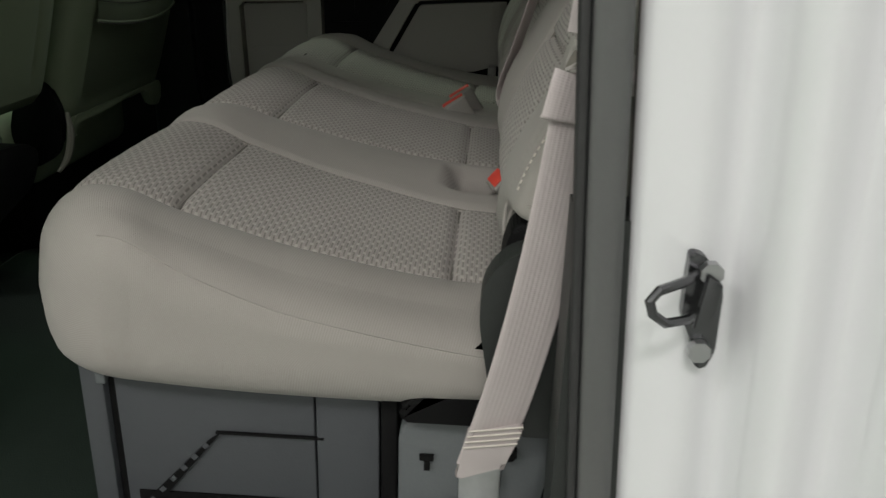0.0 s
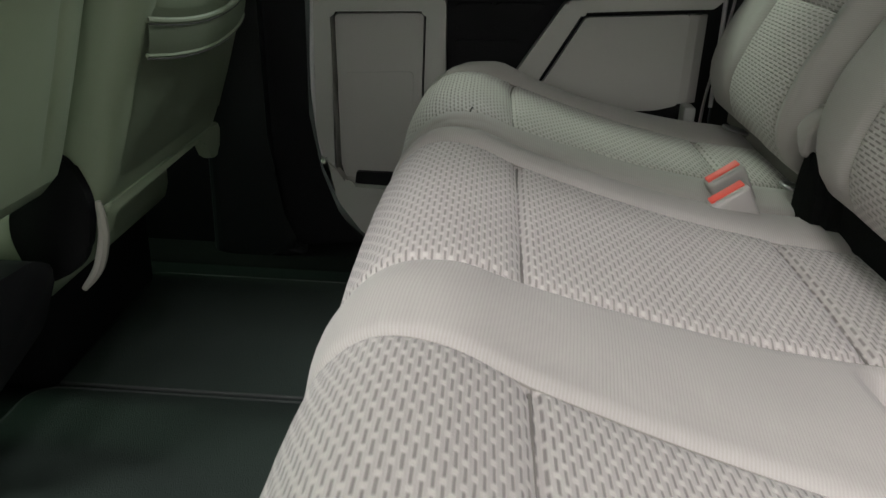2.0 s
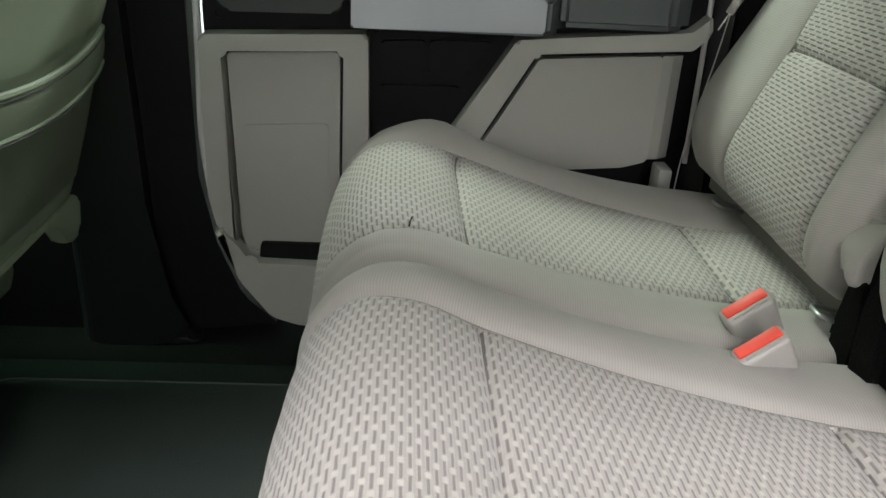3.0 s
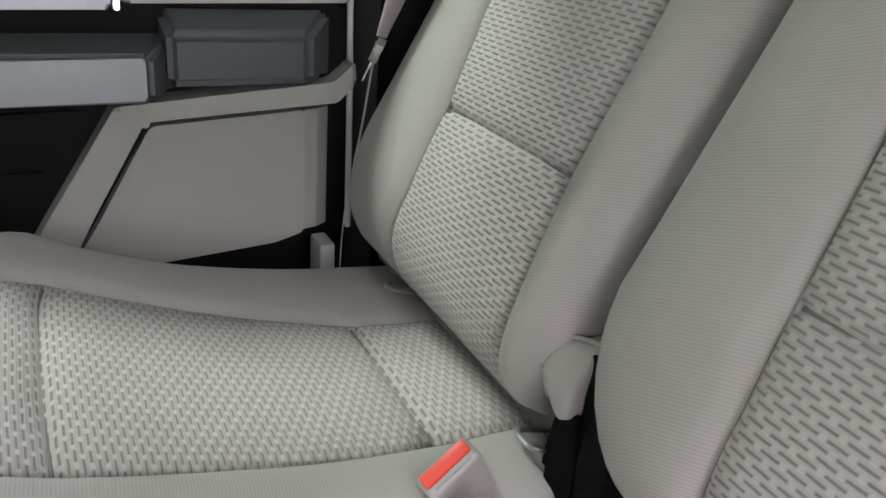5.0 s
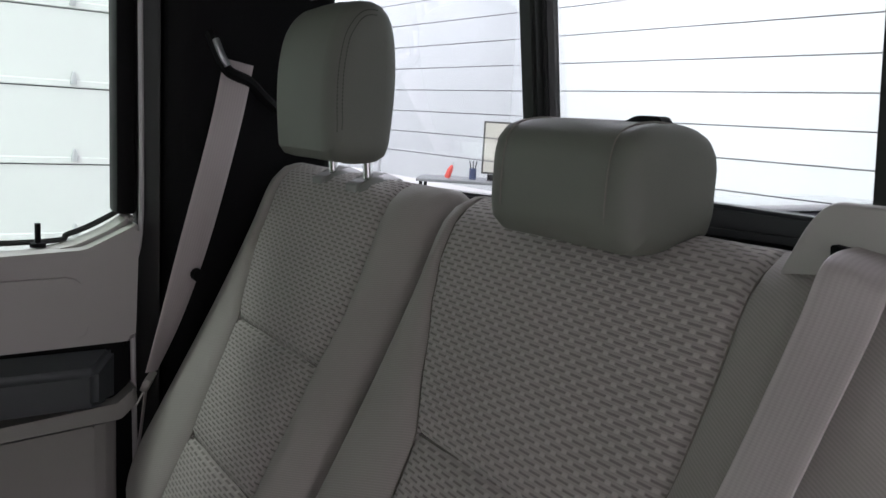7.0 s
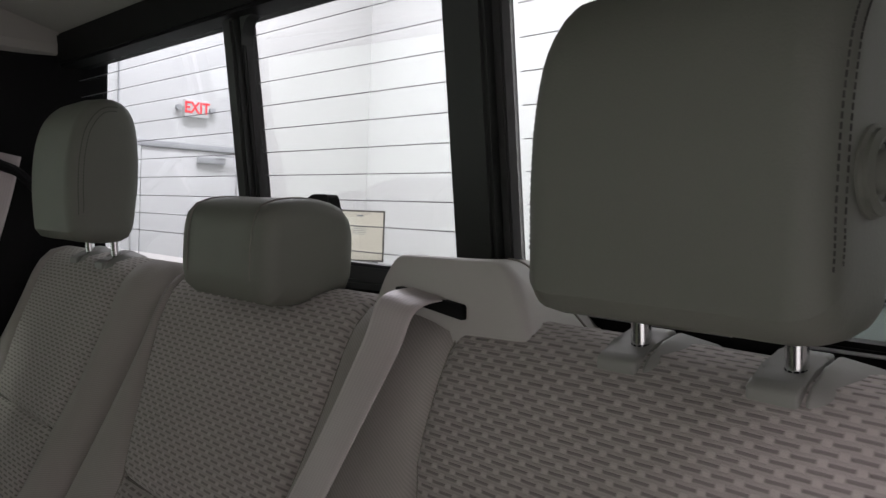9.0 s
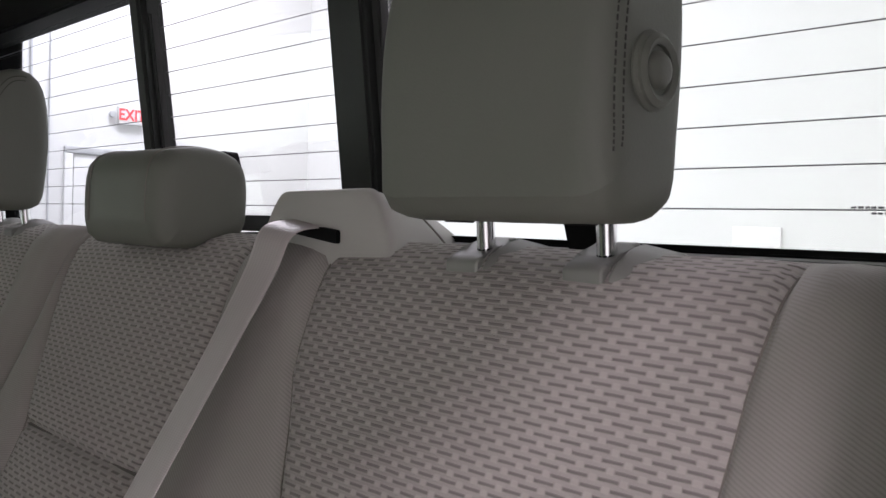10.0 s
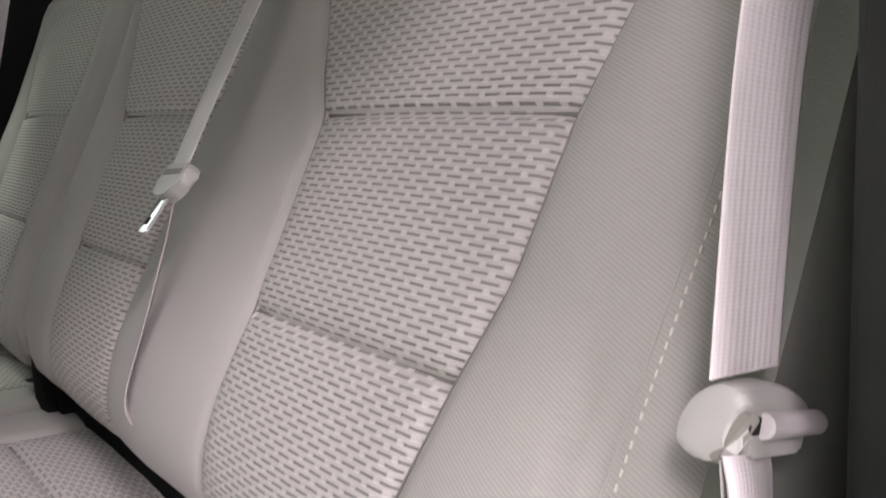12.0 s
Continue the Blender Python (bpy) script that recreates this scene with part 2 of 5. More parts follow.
M_BOX = plain("grey_storage_plastic", (0.058, 0.062, 0.069), 0.55, vary=0.08, grain=380, bump=0.3, depth=0.0006)
M_BOX_DARK = plain("dark_grey_metal", (0.12, 0.13, 0.135), 0.5, vary=0.15, grain=260, bump=0.2)
M_RED = plain("red_release_button", (0.80, 0.085, 0.06), 0.4, vary=0.06, bump=0.0)
M_BUCKLE = plain("buckle_plastic", (0.38, 0.36, 0.335), 0.45, vary=0.05, grain=380, bump=0.12)
M_GLASS = glass_pane("window_glass", (0.93, 0.95, 0.945))
# same glass tinted darker, so the wall behind the far pane looks less lit
M_GLASS_DIM = glass_pane("dimmed_window_glass", (0.90, 0.925, 0.93))
M_WALL = plain("white_wall_paint", (0.72, 0.725, 0.715), 0.7, vary=0.03, grain=90, bump=0.15, blotch=0.7)
M_CEIL = plain("white_ceiling_paint", (0.78, 0.78, 0.77), 0.8, vary=0.03, grain=70, bump=0.1, blotch=0.6)
M_SHOP = plain("grey_shop_floor", (0.42, 0.42, 0.41), 0.3, vary=0.1, grain=60, bump=0.05, blotch=0.8)
M_GATE = plain("white_door_panel", (0.70, 0.71, 0.695), 0.45, vary=0.03, grain=60, bump=0.1, blotch=1.5)
M_GREY = plain("light_grey_metal", (0.52, 0.53, 0.54), 0.4, metal=0.2, vary=0.08, bump=0.0)
M_PAPER = plain("cream_paper", (0.72, 0.66, 0.58), 0.7, vary=0.05, blotch=2)
M_WOOD = plain("dark_frame_wood", (0.08, 0.07, 0.065), 0.5, vary=0.2)
M_TABLE = plain("dark_table_top", (0.16, 0.16, 0.165), 0.4, vary=0.1)
M_SIGNRED = glow("exit_red", (0.9, 0.06, 0.07), 0.7)
M_TUBE = glow("lamp_diffuser", (1.0, 0.98, 0.95), 9.0)
M_YELLOW = plain("yellow_card", (0.75, 0.68, 0.08), 0.6, vary=0.1)
M_BLUE = plain("navy_plastic", (0.04, 0.06, 0.14), 0.4, vary=0.1)
M_PRINT = plain("grey_print", (0.30, 0.30, 0.32), 0.6, vary=0.05, bump=0.0)


# ---------------------------------------------------------------- building helpers
def thing(name, x, y, z, label, category, group="", kind=""):
    ob = new(name)
    ob.empty_display_size = 0.05
    ob.location = (x, y, z)
    return tagged(ob, label, category, group, kind)


def place(ob, parent):
    if parent is not None:
        ob.parent = parent
        up, off = parent, Vector()
        while up is not None:
            off += up.location
            up = up.parent
        ob.location = -off
    return ob


def part(name, bm, material, parent=None, label="", smooth=True):
    """One mesh object, given in world metres, under a thing or under a part."""
    me = bpy.data.meshes.new(name)
    bmesh.ops.recalc_face_normals(bm, faces=bm.faces)
    bm.to_mesh(me)
    bm.free()
    me.materials.append(material)
    if smooth:
        me.polygons.foreach_set("use_smooth", [q.loop_total < 9 for q in me.polygons])
        me.set_sharp_from_angle(angle=radians(38))
    ob = new(name, me)
    if label:
        tagged(ob, label)
    return place(ob, parent)


def sheet(name, verts, faces, uvs, material, parent=None, label=""):
    """One smooth mesh object from computed vertices, with its texture coordinates in metres."""
    me = bpy.data.meshes.new(name)
    me.from_pydata(verts, [], faces)
    layer = me.uv_layers.new(name="UVMap")
    flat = np.empty(len(me.loops), int)
    me.loops.foreach_get("vertex_index", flat)
    layer.data.foreach_set("uv", np.asarray(uvs, float)[flat].ravel())
    me.polygons.foreach_set("use_smooth", [True] * len(me.polygons))
    me.materials.append(material)
    ob = new(name, me)
    if label:
        tagged(ob, label)
    return place(ob, parent)


def add_box(bm, x0, x1, y0, y1, z0, z1, bevel=0.0, seg=2):
    made = bmesh.ops.create_cube(bm, size=1)
    vs = made["verts"]
    for v in vs:
        v.co = Vector(((x0 + x1) / 2 + v.co.x * (x1 - x0), (y0 + y1) / 2 + v.co.y * (y1 - y0), (z0 + z1) / 2 + v.co.z * (z1 - z0)))
    if bevel:
        es = list({e for v in vs for e in v.link_edges})
        bmesh.ops.bevel(bm, geom=es, offset=bevel, segments=seg, affect="EDGES", profile=0.5)
    return bm


def box(*a, **k):
    return add_box(bmesh.new(), *a, **k)


def add_slab(bm, pts, axis, a, b, bevel=0.0, seg=2):
    """A polygon given in the two other axes, pulled from a to b along one axis, its edges rounded."""
    def at(p, q):
        return {"x": (q, p[0], p[1]), "y": (p[0], q, p[1]), "z": (p[0], p[1], q)}[axis]
    lo = [bm.verts.new(at(p, a)) for p in pts]
    hi = [bm.verts.new(at(p, b)) for p in pts]
    fs = [bm.faces.new(lo), bm.faces.new(hi)]
    n = len(pts)
    fs += [bm.faces.new((lo[i], lo[(i + 1) % n], hi[(i + 1) % n], hi[i])) for i in range(n)]
    if bevel:
        es = list({e for f in fs for e in f.edges})
        bmesh.ops.bevel(bm, geom=es, offset=bevel, segments=seg, affect="EDGES", profile=0.5)
    return bm


def slab(*a, **k):
    return add_slab(bmesh.new(), *a, **k)


def rounded(pts, r, n=5):
    """The polygon with its corners rounded by about r."""
    out = []
    for i, p in enumerate(pts):
        p, a, b = Vector(p), Vector(pts[i - 1]), Vector(pts[(i + 1) % len(pts)])
        ra = min(r, (a - p).length * 0.45, (b - p).length * 0.45)
        s, e = p + (a - p).normalized() * ra, p + (b - p).normalized() * ra
        for k in range(n + 1):
            t = k / n
            out.append(tuple(s * (1 - t) ** 2 + p * 2 * t * (1 - t) + e * t * t))
    return out


def add_tube(bm, pts, r, seg=8, closed=False):
    pts = [Vector(p) for p in pts]
    rings, n, s = [], len(pts), None
    for i, p in enumerate(pts):
        a = pts[i - 1] if i or closed else p
        b = pts[(i + 1) % n] if i < n - 1 or closed else p
        d = (b - a).normalized()
        s = d.cross(Vector((0.31, 0.17, 0.94)) if abs(d.z) < 0.9 else Vector((1, 0.1, 0))).normalized() if s is None else (s - d * s.dot(d)).normalized()
        u = s.cross(d)
        rr = r[i] if isinstance(r, (list, tuple)) else r
        rings.append([bm.verts.new(p + rr * (math.cos(6.28319 * k / seg) * s + math.sin(6.28319 * k / seg) * u)) for k in range(seg)])
    for i in range(n if closed else n - 1):
        q, w = rings[i], rings[(i + 1) % n]
        for k in range(seg):
            bm.faces.new((q[k], q[(k + 1) % seg], w[(k + 1) % seg], w[k]))
    if not closed:
        bm.faces.new(rings[0]), bm.faces.new(rings[-1])
    return bm


def tube(*a, **k):
    return add_tube(bmesh.new(), *a, **k)


def even_shading(ob):
    """Keeps broad faces flat beside their rounded edges."""
    ob.modifiers.new("even_shading", "WEIGHTED_NORMAL").keep_sharp = True
    return ob


def dome(outline, axis, levels):
    """A low cushion over an outline: rings of it, each given by its scale and its place along the axis."""
    bm, rings = bmesh.new(), []
    cx, cy = sum(p[0] for p in outline) / len(outline), sum(p[1] for p in outline) / len(outline)
    for k, a in levels:
        ring = []
        for u, v in outline:
            u, v = cx + (u - cx) * k, cy + (v - cy) * k
            ring.append(bm.verts.new({"x": (a, u, v), "y": (u, a, v), "z": (u, v, a)}[axis]))
        rings.append(ring)
    for q, w in zip(rings, rings[1:]):
        for k in range(len(q)):
            bm.faces.new((q[k], q[(k + 1) % len(q)], w[(k + 1) % len(q)], w[k]))
    bm.faces.new(rings[0]), bm.faces.new(rings[-1])
    return bm


def curve_through(pts, steps=8, closed=False):
    """Points on a smooth line through the given ones."""
    pts = [Vector(p) for p in pts]
    n, out = len(pts), []
    for i in range(n if closed else n - 1):
        if closed:
            a, b, c, d = pts[i - 1], pts[i], pts[(i + 1) % n], pts[(i + 2) % n]
        else:
            a, b, c, d = pts[max(i - 1, 0)], pts[i], pts[i + 1], pts[min(i + 2, n - 1)]
        for k in range(steps):
            t = k / steps
            out.append(0.5 * (2 * b + (c - a) * t + (2 * a - 5 * b + 4 * c - d) * t * t + (3 * b - 3 * c + d - a) * t ** 3))
    if not closed:
        out.append(pts[-1])
    return out


def belt_strip(name, pts, sides, width, parent, label="", thick=0.0014, material=None, steps=8):
    """A webbing strap along a smooth line; sides: its crosswise direction at each given point."""
    line, cross = curve_through(pts, steps), curve_through(sides, steps)
    verts, faces, uvs, run = [], [], [], 0.0
    cols = (-0.5, -0.47, -0.2, 0.2, 0.47, 0.5)
    for i, p in enumerate(line):
        run += (p - line[i - 1]).length if i else 0
        d = (line[min(i + 1, len(line) - 1)] - line[max(i - 1, 0)]).normalized()
        s = (cross[i] - d * cross[i].dot(d)).normalized()
        n = s.cross(d)
        for sign in (1, -1):
            for c in cols:
                edge = 0.35 if abs(c) == 0.5 else 1.0
                verts.append(p + s * c * width + n * sign * thick / 2 * edge)
                uvs.append((c * width, run))
    m = len(cols)
    for i in range(len(line) - 1):
        a, b = i * 2 * m, (i + 1) * 2 * m
        for k in range(m - 1):
            faces.append((a + k, a + k + 1, b + k + 1, b + k))
            faces.append((a + m + k, b + m + k, b + m + k + 1, a + m + k + 1))
        faces.append((a, b, b + m, a + m))
        faces.append((a + m - 1, a + 2 * m - 1, b + 2 * m - 1, b + m - 1))
    return sheet(name, verts, faces, uvs, material or M_BELT, parent, label)


def lerp_table(table, v):
    return float(np.interp(v, [a for a, _ in table], [b for _, b in table]))


class Pillow:
    """An upholstered block: a closed side profile (x, z) carried across y, its ends rounded, with sewn panels."""

    def __init__(self, ctrl, spine, y0, y1, r0, r1, bounds, breaks, panel, fullness=0.004, bulge=0.006, step=0.022, groove=0.0055, corner=(0.0, 0.0), warp=None):
        dense = curve_through([(x, 0, z) for x, z in ctrl], 24, closed=True)
        self.P = np.array([(p.x, p.z) for p in dense] + [(dense[0].x, dense[0].z)])
        self.S = np.r_[0, np.cumsum(np.linalg.norm(np.diff(self.P, axis=0), axis=1))]
        self.spine = np.array(spine, float)
        self.y0, self.y1, self.r0, self.r1, self.bounds = y0, y1, r0, r1, bounds
        self.fullness, self.bulge, self.step, self.groove = fullness, bulge, step, groove
        self.cuts = [self.find(*b) for b in breaks]
        self.lo, self.hi = self.find(*panel[0]), self.find(*panel[1])
        self.corner, self.warp = corner, warp

    def find(self, axis, value, after=0.0):
        g = self.P[:, "xz".index(axis)] - value
        for i in range(len(g) - 1):
            if self.S[i] >= after and g[i] * g[i + 1] <= 0 and g[i] != g[i + 1]:
                return float(self.S[i] + (self.S[i + 1] - self.S[i]) * g[i] / (g[i] - g[i + 1]))
        return float(self.S[-1])

    def at(self, s):
        p = np.array([np.interp(s, self.S, self.P[:, 0]), np.interp(s, self.S, self.P[:, 1])])
        a, b = self.spine
        t = np.clip((p - a) @ (b - a) / ((b - a) @ (b - a)), 0, 1)
        n = p - (a + t * (b - a))
        self.half = float(np.linalg.norm(n))
        return p, n / (self.half + 1e-9)

    def shift(self, x, y):
        """How far a front corner is drawn back, seen from above."""
        ahead = min(1.0, max(0.0, (-x - 0.28) / 0.27))
        return ahead * (self.corner[0] * max(0.0, 1 - (y - self.y0) / 0.2) ** 2 + self.corner[1] * max(0.0, 1 - (self.y1 - y) / 0.2) ** 2)

    def moved(self, x, y, z):
        x += self.shift(x, y)
        return self.warp(x, y, z) if self.warp else (x, y, z)

    @staticmethod
    def spread(a, b, step, fine=True):
        if b - a < 0.024 or not fine:
            k = max(1, round((b - a) / step))
            return [a + (b - a) * i / k for i in range(k)]
        inner = [a + 0.0095 + (b - a - 0.019) * i / max(1, round((b - a - 0.019) / step)) for i in range(max(1, round((b - a - 0.019) / step)) + 1)]
        return [a, a + 0.0035, *inner, b - 0.0035]

    def build(self, cover_name, insert_name, inserts, cover_mat, insert_mat, parent, cover_label="", insert_label=""):
        marks = sorted({0.0, self.lo, self.hi, float(self.S[-1]), *self.cuts})
        rows, block = [], []
        for k, (a, b) in enumerate(zip(marks, marks[1:])):
            new_rows = self.spread(a, b, self.step, self.lo - 1e-6 <= a and b <= self.hi + 1e-6)
            rows += new_rows
            block += [k] * len(new_rows)
        rows.append(marks[-1])
        nseg = len(self.bounds) + 1
        inside = [k for k, (a, b) in enumerate(zip(marks, marks[1:])) if a >= self.lo - 1e-6 and b <= self.hi + 1e-6]
        grid, uv, segs = [], [], []
        for s in rows:
            p, n = self.at(s)
            core = p - n * self.half
            edges = [self.y0 + self.r0, *[b(p) for b in self.bounds], self.y1 - self.r1]
            soft = min(1, max(0, (s - self.lo) / 0.03)) * min(1, max(0, (self.hi - s) / 0.03))
            line, uvl, sg = [], [], []

            def end(y_end, r, sign, seg, order):
                rr = min(r, 0.75 * self.half)
                made = []
                for k in range(1, 7):
                    th = radians(90 * k / 6)
                    q = p - n * rr * (1 - math.cos(th))
                    made.append(((q[0], y_end + sign * r * (1 - math.sin(th)), q[1]), (y_end + sign * r * (1 - th), s)))
                for k in (0.5, 1.0):
                    q = (p - n * rr) * (1 - k) + core * k
                    made.append(((q[0], y_end, q[1]), (y_end - sign * 0.2 * k, s)))
                for a, b in made[::order]:
                    line.append(a), uvl.append(b), sg.append(seg)

            end(self.y0, self.r0, 1, 0, -1)
            for i in range(nseg):
                a, b = edges[i], edges[i + 1]
                ref_a, ref_b = self.ref[i], self.ref[i + 1]
                for y in self.spread(ref_a, ref_b, self.step):
                    t = (y - ref_a) / (ref_b - ref_a)
                    yy = a + t * (b - a)
                    d = 0.0
                    for j in range(1, nseg):
                        d -= self.groove * math.exp(-((yy - edges[j]) / 0.0045) ** 2) * soft
                    if i in inserts:
                        d += self.fullness * (1 - (2 * t - 1) ** 2) * soft
                        for c in self.cuts:
                            d -= 0.0095 * math.exp(-((s - c) / 0.0052) ** 2)
                    else:
                        d += self.bulge * math.sin(math.pi * t) * soft
                    d += 0.0014 * noise.noise(Vector((p[0] * 9, yy * 9, p[1] * 9))) + 0.0007 * noise.noise(Vector((p[0] * 31, yy * 31, p[1] * 31)))
                    q = p + n * d
                    line.append((q[0], yy, q[1])), uvl.append((yy, s)), sg.append(i)
            line.append((p[0], edges[-1], p[1])), uvl.append((edges[-1], s)), sg.append(nseg - 1)
            end(self.y1, self.r1, -1, nseg - 1, 1)
            line = [self.moved(*v) for v in line]
            grid.append(line), uv.append(uvl), segs.append(sg)
        seg_of = segs[0]
        groups = {}
        for r in range(len(rows) - 1):
            for c in range(len(seg_of) - 1):
                key = (seg_of[c], block[r]) if seg_of[c] in inserts and block[r] in inside else None
                groups.setdefault(key, []).append((r, c))
        cover = None
        for key, cells in sorted(groups.items(), key=lambda g: g[0] or (-1, -1)):
            index, verts, uvs, faces = {}, [], [], []
            for r, c in cells:
                quad = []
                for rr, cc in ((r, c), (r, c + 1), (r + 1, c + 1), (r + 1, c)):
                    if (rr, cc) not in index:
                        index[rr, cc] = len(verts)
                        verts.append(grid[rr][cc]), uvs.append(uv[rr][cc])
                    quad.append(index[rr, cc])
                faces.append(quad)
            if key is None:
                cover = sheet(cover_name, verts, faces, uvs, cover_mat, parent, cover_label)
            else:
                sheet(insert_name, verts, faces, uvs, insert_mat, cover, insert_label)
        for i in sorted(inserts):
            for c in self.cuts:
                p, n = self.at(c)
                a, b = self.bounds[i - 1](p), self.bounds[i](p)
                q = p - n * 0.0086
                # dark line along the seam groove, drawn in place of its shade
                part("cross_seam_shade", tube([self.moved(q[0], y, q[1]) for y in np.linspace(a + 0.003, b - 0.003, 12)], 0.0019, seg=5), M_CREASE_SHADE, cover)
            for k in (i - 1, i):
                pts = []
                for s in np.linspace(self.lo + 0.02, self.hi - 0.02, 50):
                    p, n = self.at(s)
                    y, q = self.bounds[k](p), p - n * (self.groove - 0.0004)
                    pts.append(self.moved(q[0], y, q[1]))
                part("edge_seam", tube(pts, 0.0009, seg=5), M_SEAM, cover)
        return cover

    def prepare(self, s):
        p, _ = self.at(s)
        self.ref = [self.y0 + self.r0, *[b(p) for b in self.bounds], self.y1 - self.r1]
        return self


# ---------------------------------------------------------------- the shop room round the truck
X0, X1, Y0, Y1, YN, XN, ZC = -7.5, 7.6, -11.5, 9.5, 6.0, 1.98, 6.2


def structure(name, bm, material, label, category):
    return tagged(part(name, bm, material, None, label, smooth=False), label, category, kind="structure")


structure("ground", box(X0, X1, Y0, Y1, GROUND - 0.1, GROUND), M_SHOP, "smooth grey painted shop floor", "floor")
structure("wall_rear", box(X1, X1 + 0.15, Y0, Y1, GROUND, ZC), M_WALL, "plain white painted shop wall", "wall")
structure("wall_exit", box(XN, X1, Y1, Y1 + 0.15, GROUND, ZC), M_WALL, "white painted wall with an exit door", "wall")
structure("wall_return", box(XN, XN + 0.12, YN, Y1, GROUND, ZC), M_WALL, "white painted return wall beside the overhead door", "wall")
structure("wall_gate", box(1.75, XN, YN, YN + 0.15, GROUND, ZC), M_WALL, "white painted wall beside the overhead door", "wall")
structure("wall_over_gate", box(-2.6, 1.75, YN, YN + 0.15, 0.66 - 1.11 + 9 * 0.555, ZC), M_WALL, "white painted wall over the overhead door", "wall")
structure("wall_gate_far", box(X0, -2.6, YN, YN + 0.15, GROUND, ZC), M_WALL, "white painted shop wall", "wall")
structure("wall_driver", box(X0, X1, Y0 - 0.15, Y0, GROUND, ZC), M_WALL, "plain white painted shop wall", "wall")
structure("wall_front", box(X0 - 0.15, X0, Y0, Y1, GROUND, ZC), M_WALL, "plain white painted shop wall", "wall")
structure("ceiling", box(X0, X1, Y0, Y1, ZC, ZC + 0.1), M_CEIL, "flat white shop ceiling", "ceiling")

for lx, ly, lw in LAMPS:
    lamp = thing("ceiling_light", lx, ly, ZC, "long white fluorescent ceiling light fitting", "ceiling light", "shop ceiling lights")
    part("housing", box(lx - 1.25, lx + 1.25, ly - 0.17, ly + 0.17, ZC - 0.05, ZC - 0.002, bevel=0.01), M_CEIL, lamp)
    for dy in (-0.08, 0.08):
        part("lamp_tube", tube([(lx - 1.18, ly + dy, ZC - 0.068), (lx + 1.18, ly + dy, ZC - 0.068)], 0.013), M_TUBE, lamp, "white glowing tube")

# sectional overhead door with small hinge plates
gate = thing("overhead_door", -0.4, YN, GROUND, "white sectional overhead door with small grey hinges", "garage door", kind="structure")
for k in range(9):
    z0 = 0.66 - 2 * 0.555 + k * 0.555
    pts = [(YN, z0 + 0.006), (YN - 0.012, z0 + 0.012), (YN - 0.012, z0 + 0.05), (YN, z0 + 0.058), (YN, z0 + 0.553), (YN + 0.05, z0 + 0.553), (YN + 0.05, z0 + 0.006)]
    part("panel", slab(pts, "x", -2.6, 1.75), M_GATE, gate, smooth=False)
    for hx in (-0.98, 0.775):
        zh = z0 + 0.59
        part("hinge", slab([(hx - 0.022, zh - 0.01), (hx + 0.022, zh - 0.01), (hx + 0.024, zh + 0.03), (hx + 0.008, zh + 0.085), (hx - 0.008, zh + 0.085), (hx - 0.024, zh + 0.03)], "y", YN - 0.03, YN - 0.0125, bevel=0.004), M_GREY, gate, "small grey steel hinge")

# exit door, its closer and the sign over it
door = thing("exit_door", 4.7, Y1, GROUND, "white flush exit door with a grey closer", "door", kind="structure")
part("door_leaf", box(3.98, 5.30, Y1 - 0.03, Y1 - 0.002, GROUND, 1.86, bevel=0.004), M_WALL, door)
part("door_head", box(3.86, 5.44, Y1 - 0.06, Y1 - 0.002, 1.87, 1.95, bevel=0.006), M_GREY, door, "pale grey door head")
part("door_jamb", box(3.86, 3.96, Y1 - 0.06, Y1 - 0.002, GROUND, 1.866, bevel=0.006), M_WALL, door)
part("door_jamb", box(5.33, 5.44, Y1 - 0.06, Y1 - 0.002, GROUND, 1.866, bevel=0.006), M_WALL, door)
closer = part("door_closer", box(4.72, 5.12, Y1 - 0.10, Y1 - 0.032, 1.70, 1.79, bevel=0.015), M_GREY, door, "grey hydraulic closer")
part("closer_arm", box(4.95, 5.30, Y1 - 0.13, Y1 - 0.112, 1.80, 1.83, bevel=0.004), M_GREY, closer)

sign = thing("exit_sign", 4.68, Y1, 2.46, "white lit exit sign with red letters", "exit sign")
part("sign_box", box(4.52, 4.86, Y1 - 0.08, Y1 - 0.002, 2.295, 2.525, bevel=0.012), M_WALL, sign)
for dx in (-0.235, 0.235):
    part("emergency_lamp", tube([(4.69 + dx, Y1 - 0.002, 2.41), (4.69 + dx, Y1 - 0.07, 2.41)], 0.04, seg=12), M_GREY, sign, "small grey emergency lamp")
text = bpy.data.curves.new("letters", "FONT")
text.body, text.size, text.extrude, text.align_x, text.align_y = "EXIT", 0.205, 0.002, "CENTER", "CENTER"
text.offset = 0.004
letters = new("letters", text)
letters.matrix_world = pose(4.69, Y1 - 0.0845, 2.412, 90, 0, 0)
bpy.context.view_layer.update()
me = bpy.data.meshes.new_from_object(letters.evaluated_get(bpy.context.evaluated_depsgraph_get()))
bpy.data.objects.remove(letters)
me.transform(pose(4.69, Y1 - 0.0845, 2.412, 90, 0, 0) @ Matrix.Diagonal((0.85, 1, 1, 1)))
me.materials.clear()
me.materials.append(M_SIGNRED)
place(tagged(new("letters", me), "red letters EXIT"), sign)

for px, r in ((3.30, 0.05), (3.46, 0.018), (3.68, 0.012)):
    pipe = part("wall_pipe", tube([(px, Y1 - r - 0.004, GROUND), (px, Y1 - r - 0.004, ZC)], r, seg=10), M_GREY)
    tagged(pipe, "pale grey vertical pipe on the white wall", "pipe", "wall pipes")

# counter with a framed notice and small things, by the rear wall
TX, TY, TZ = 5.23, 6.52, 0.52
cd = Vector((0.79, -0.61, 0)).normalized()
cn = Vector((cd.y, -cd.x, 0))


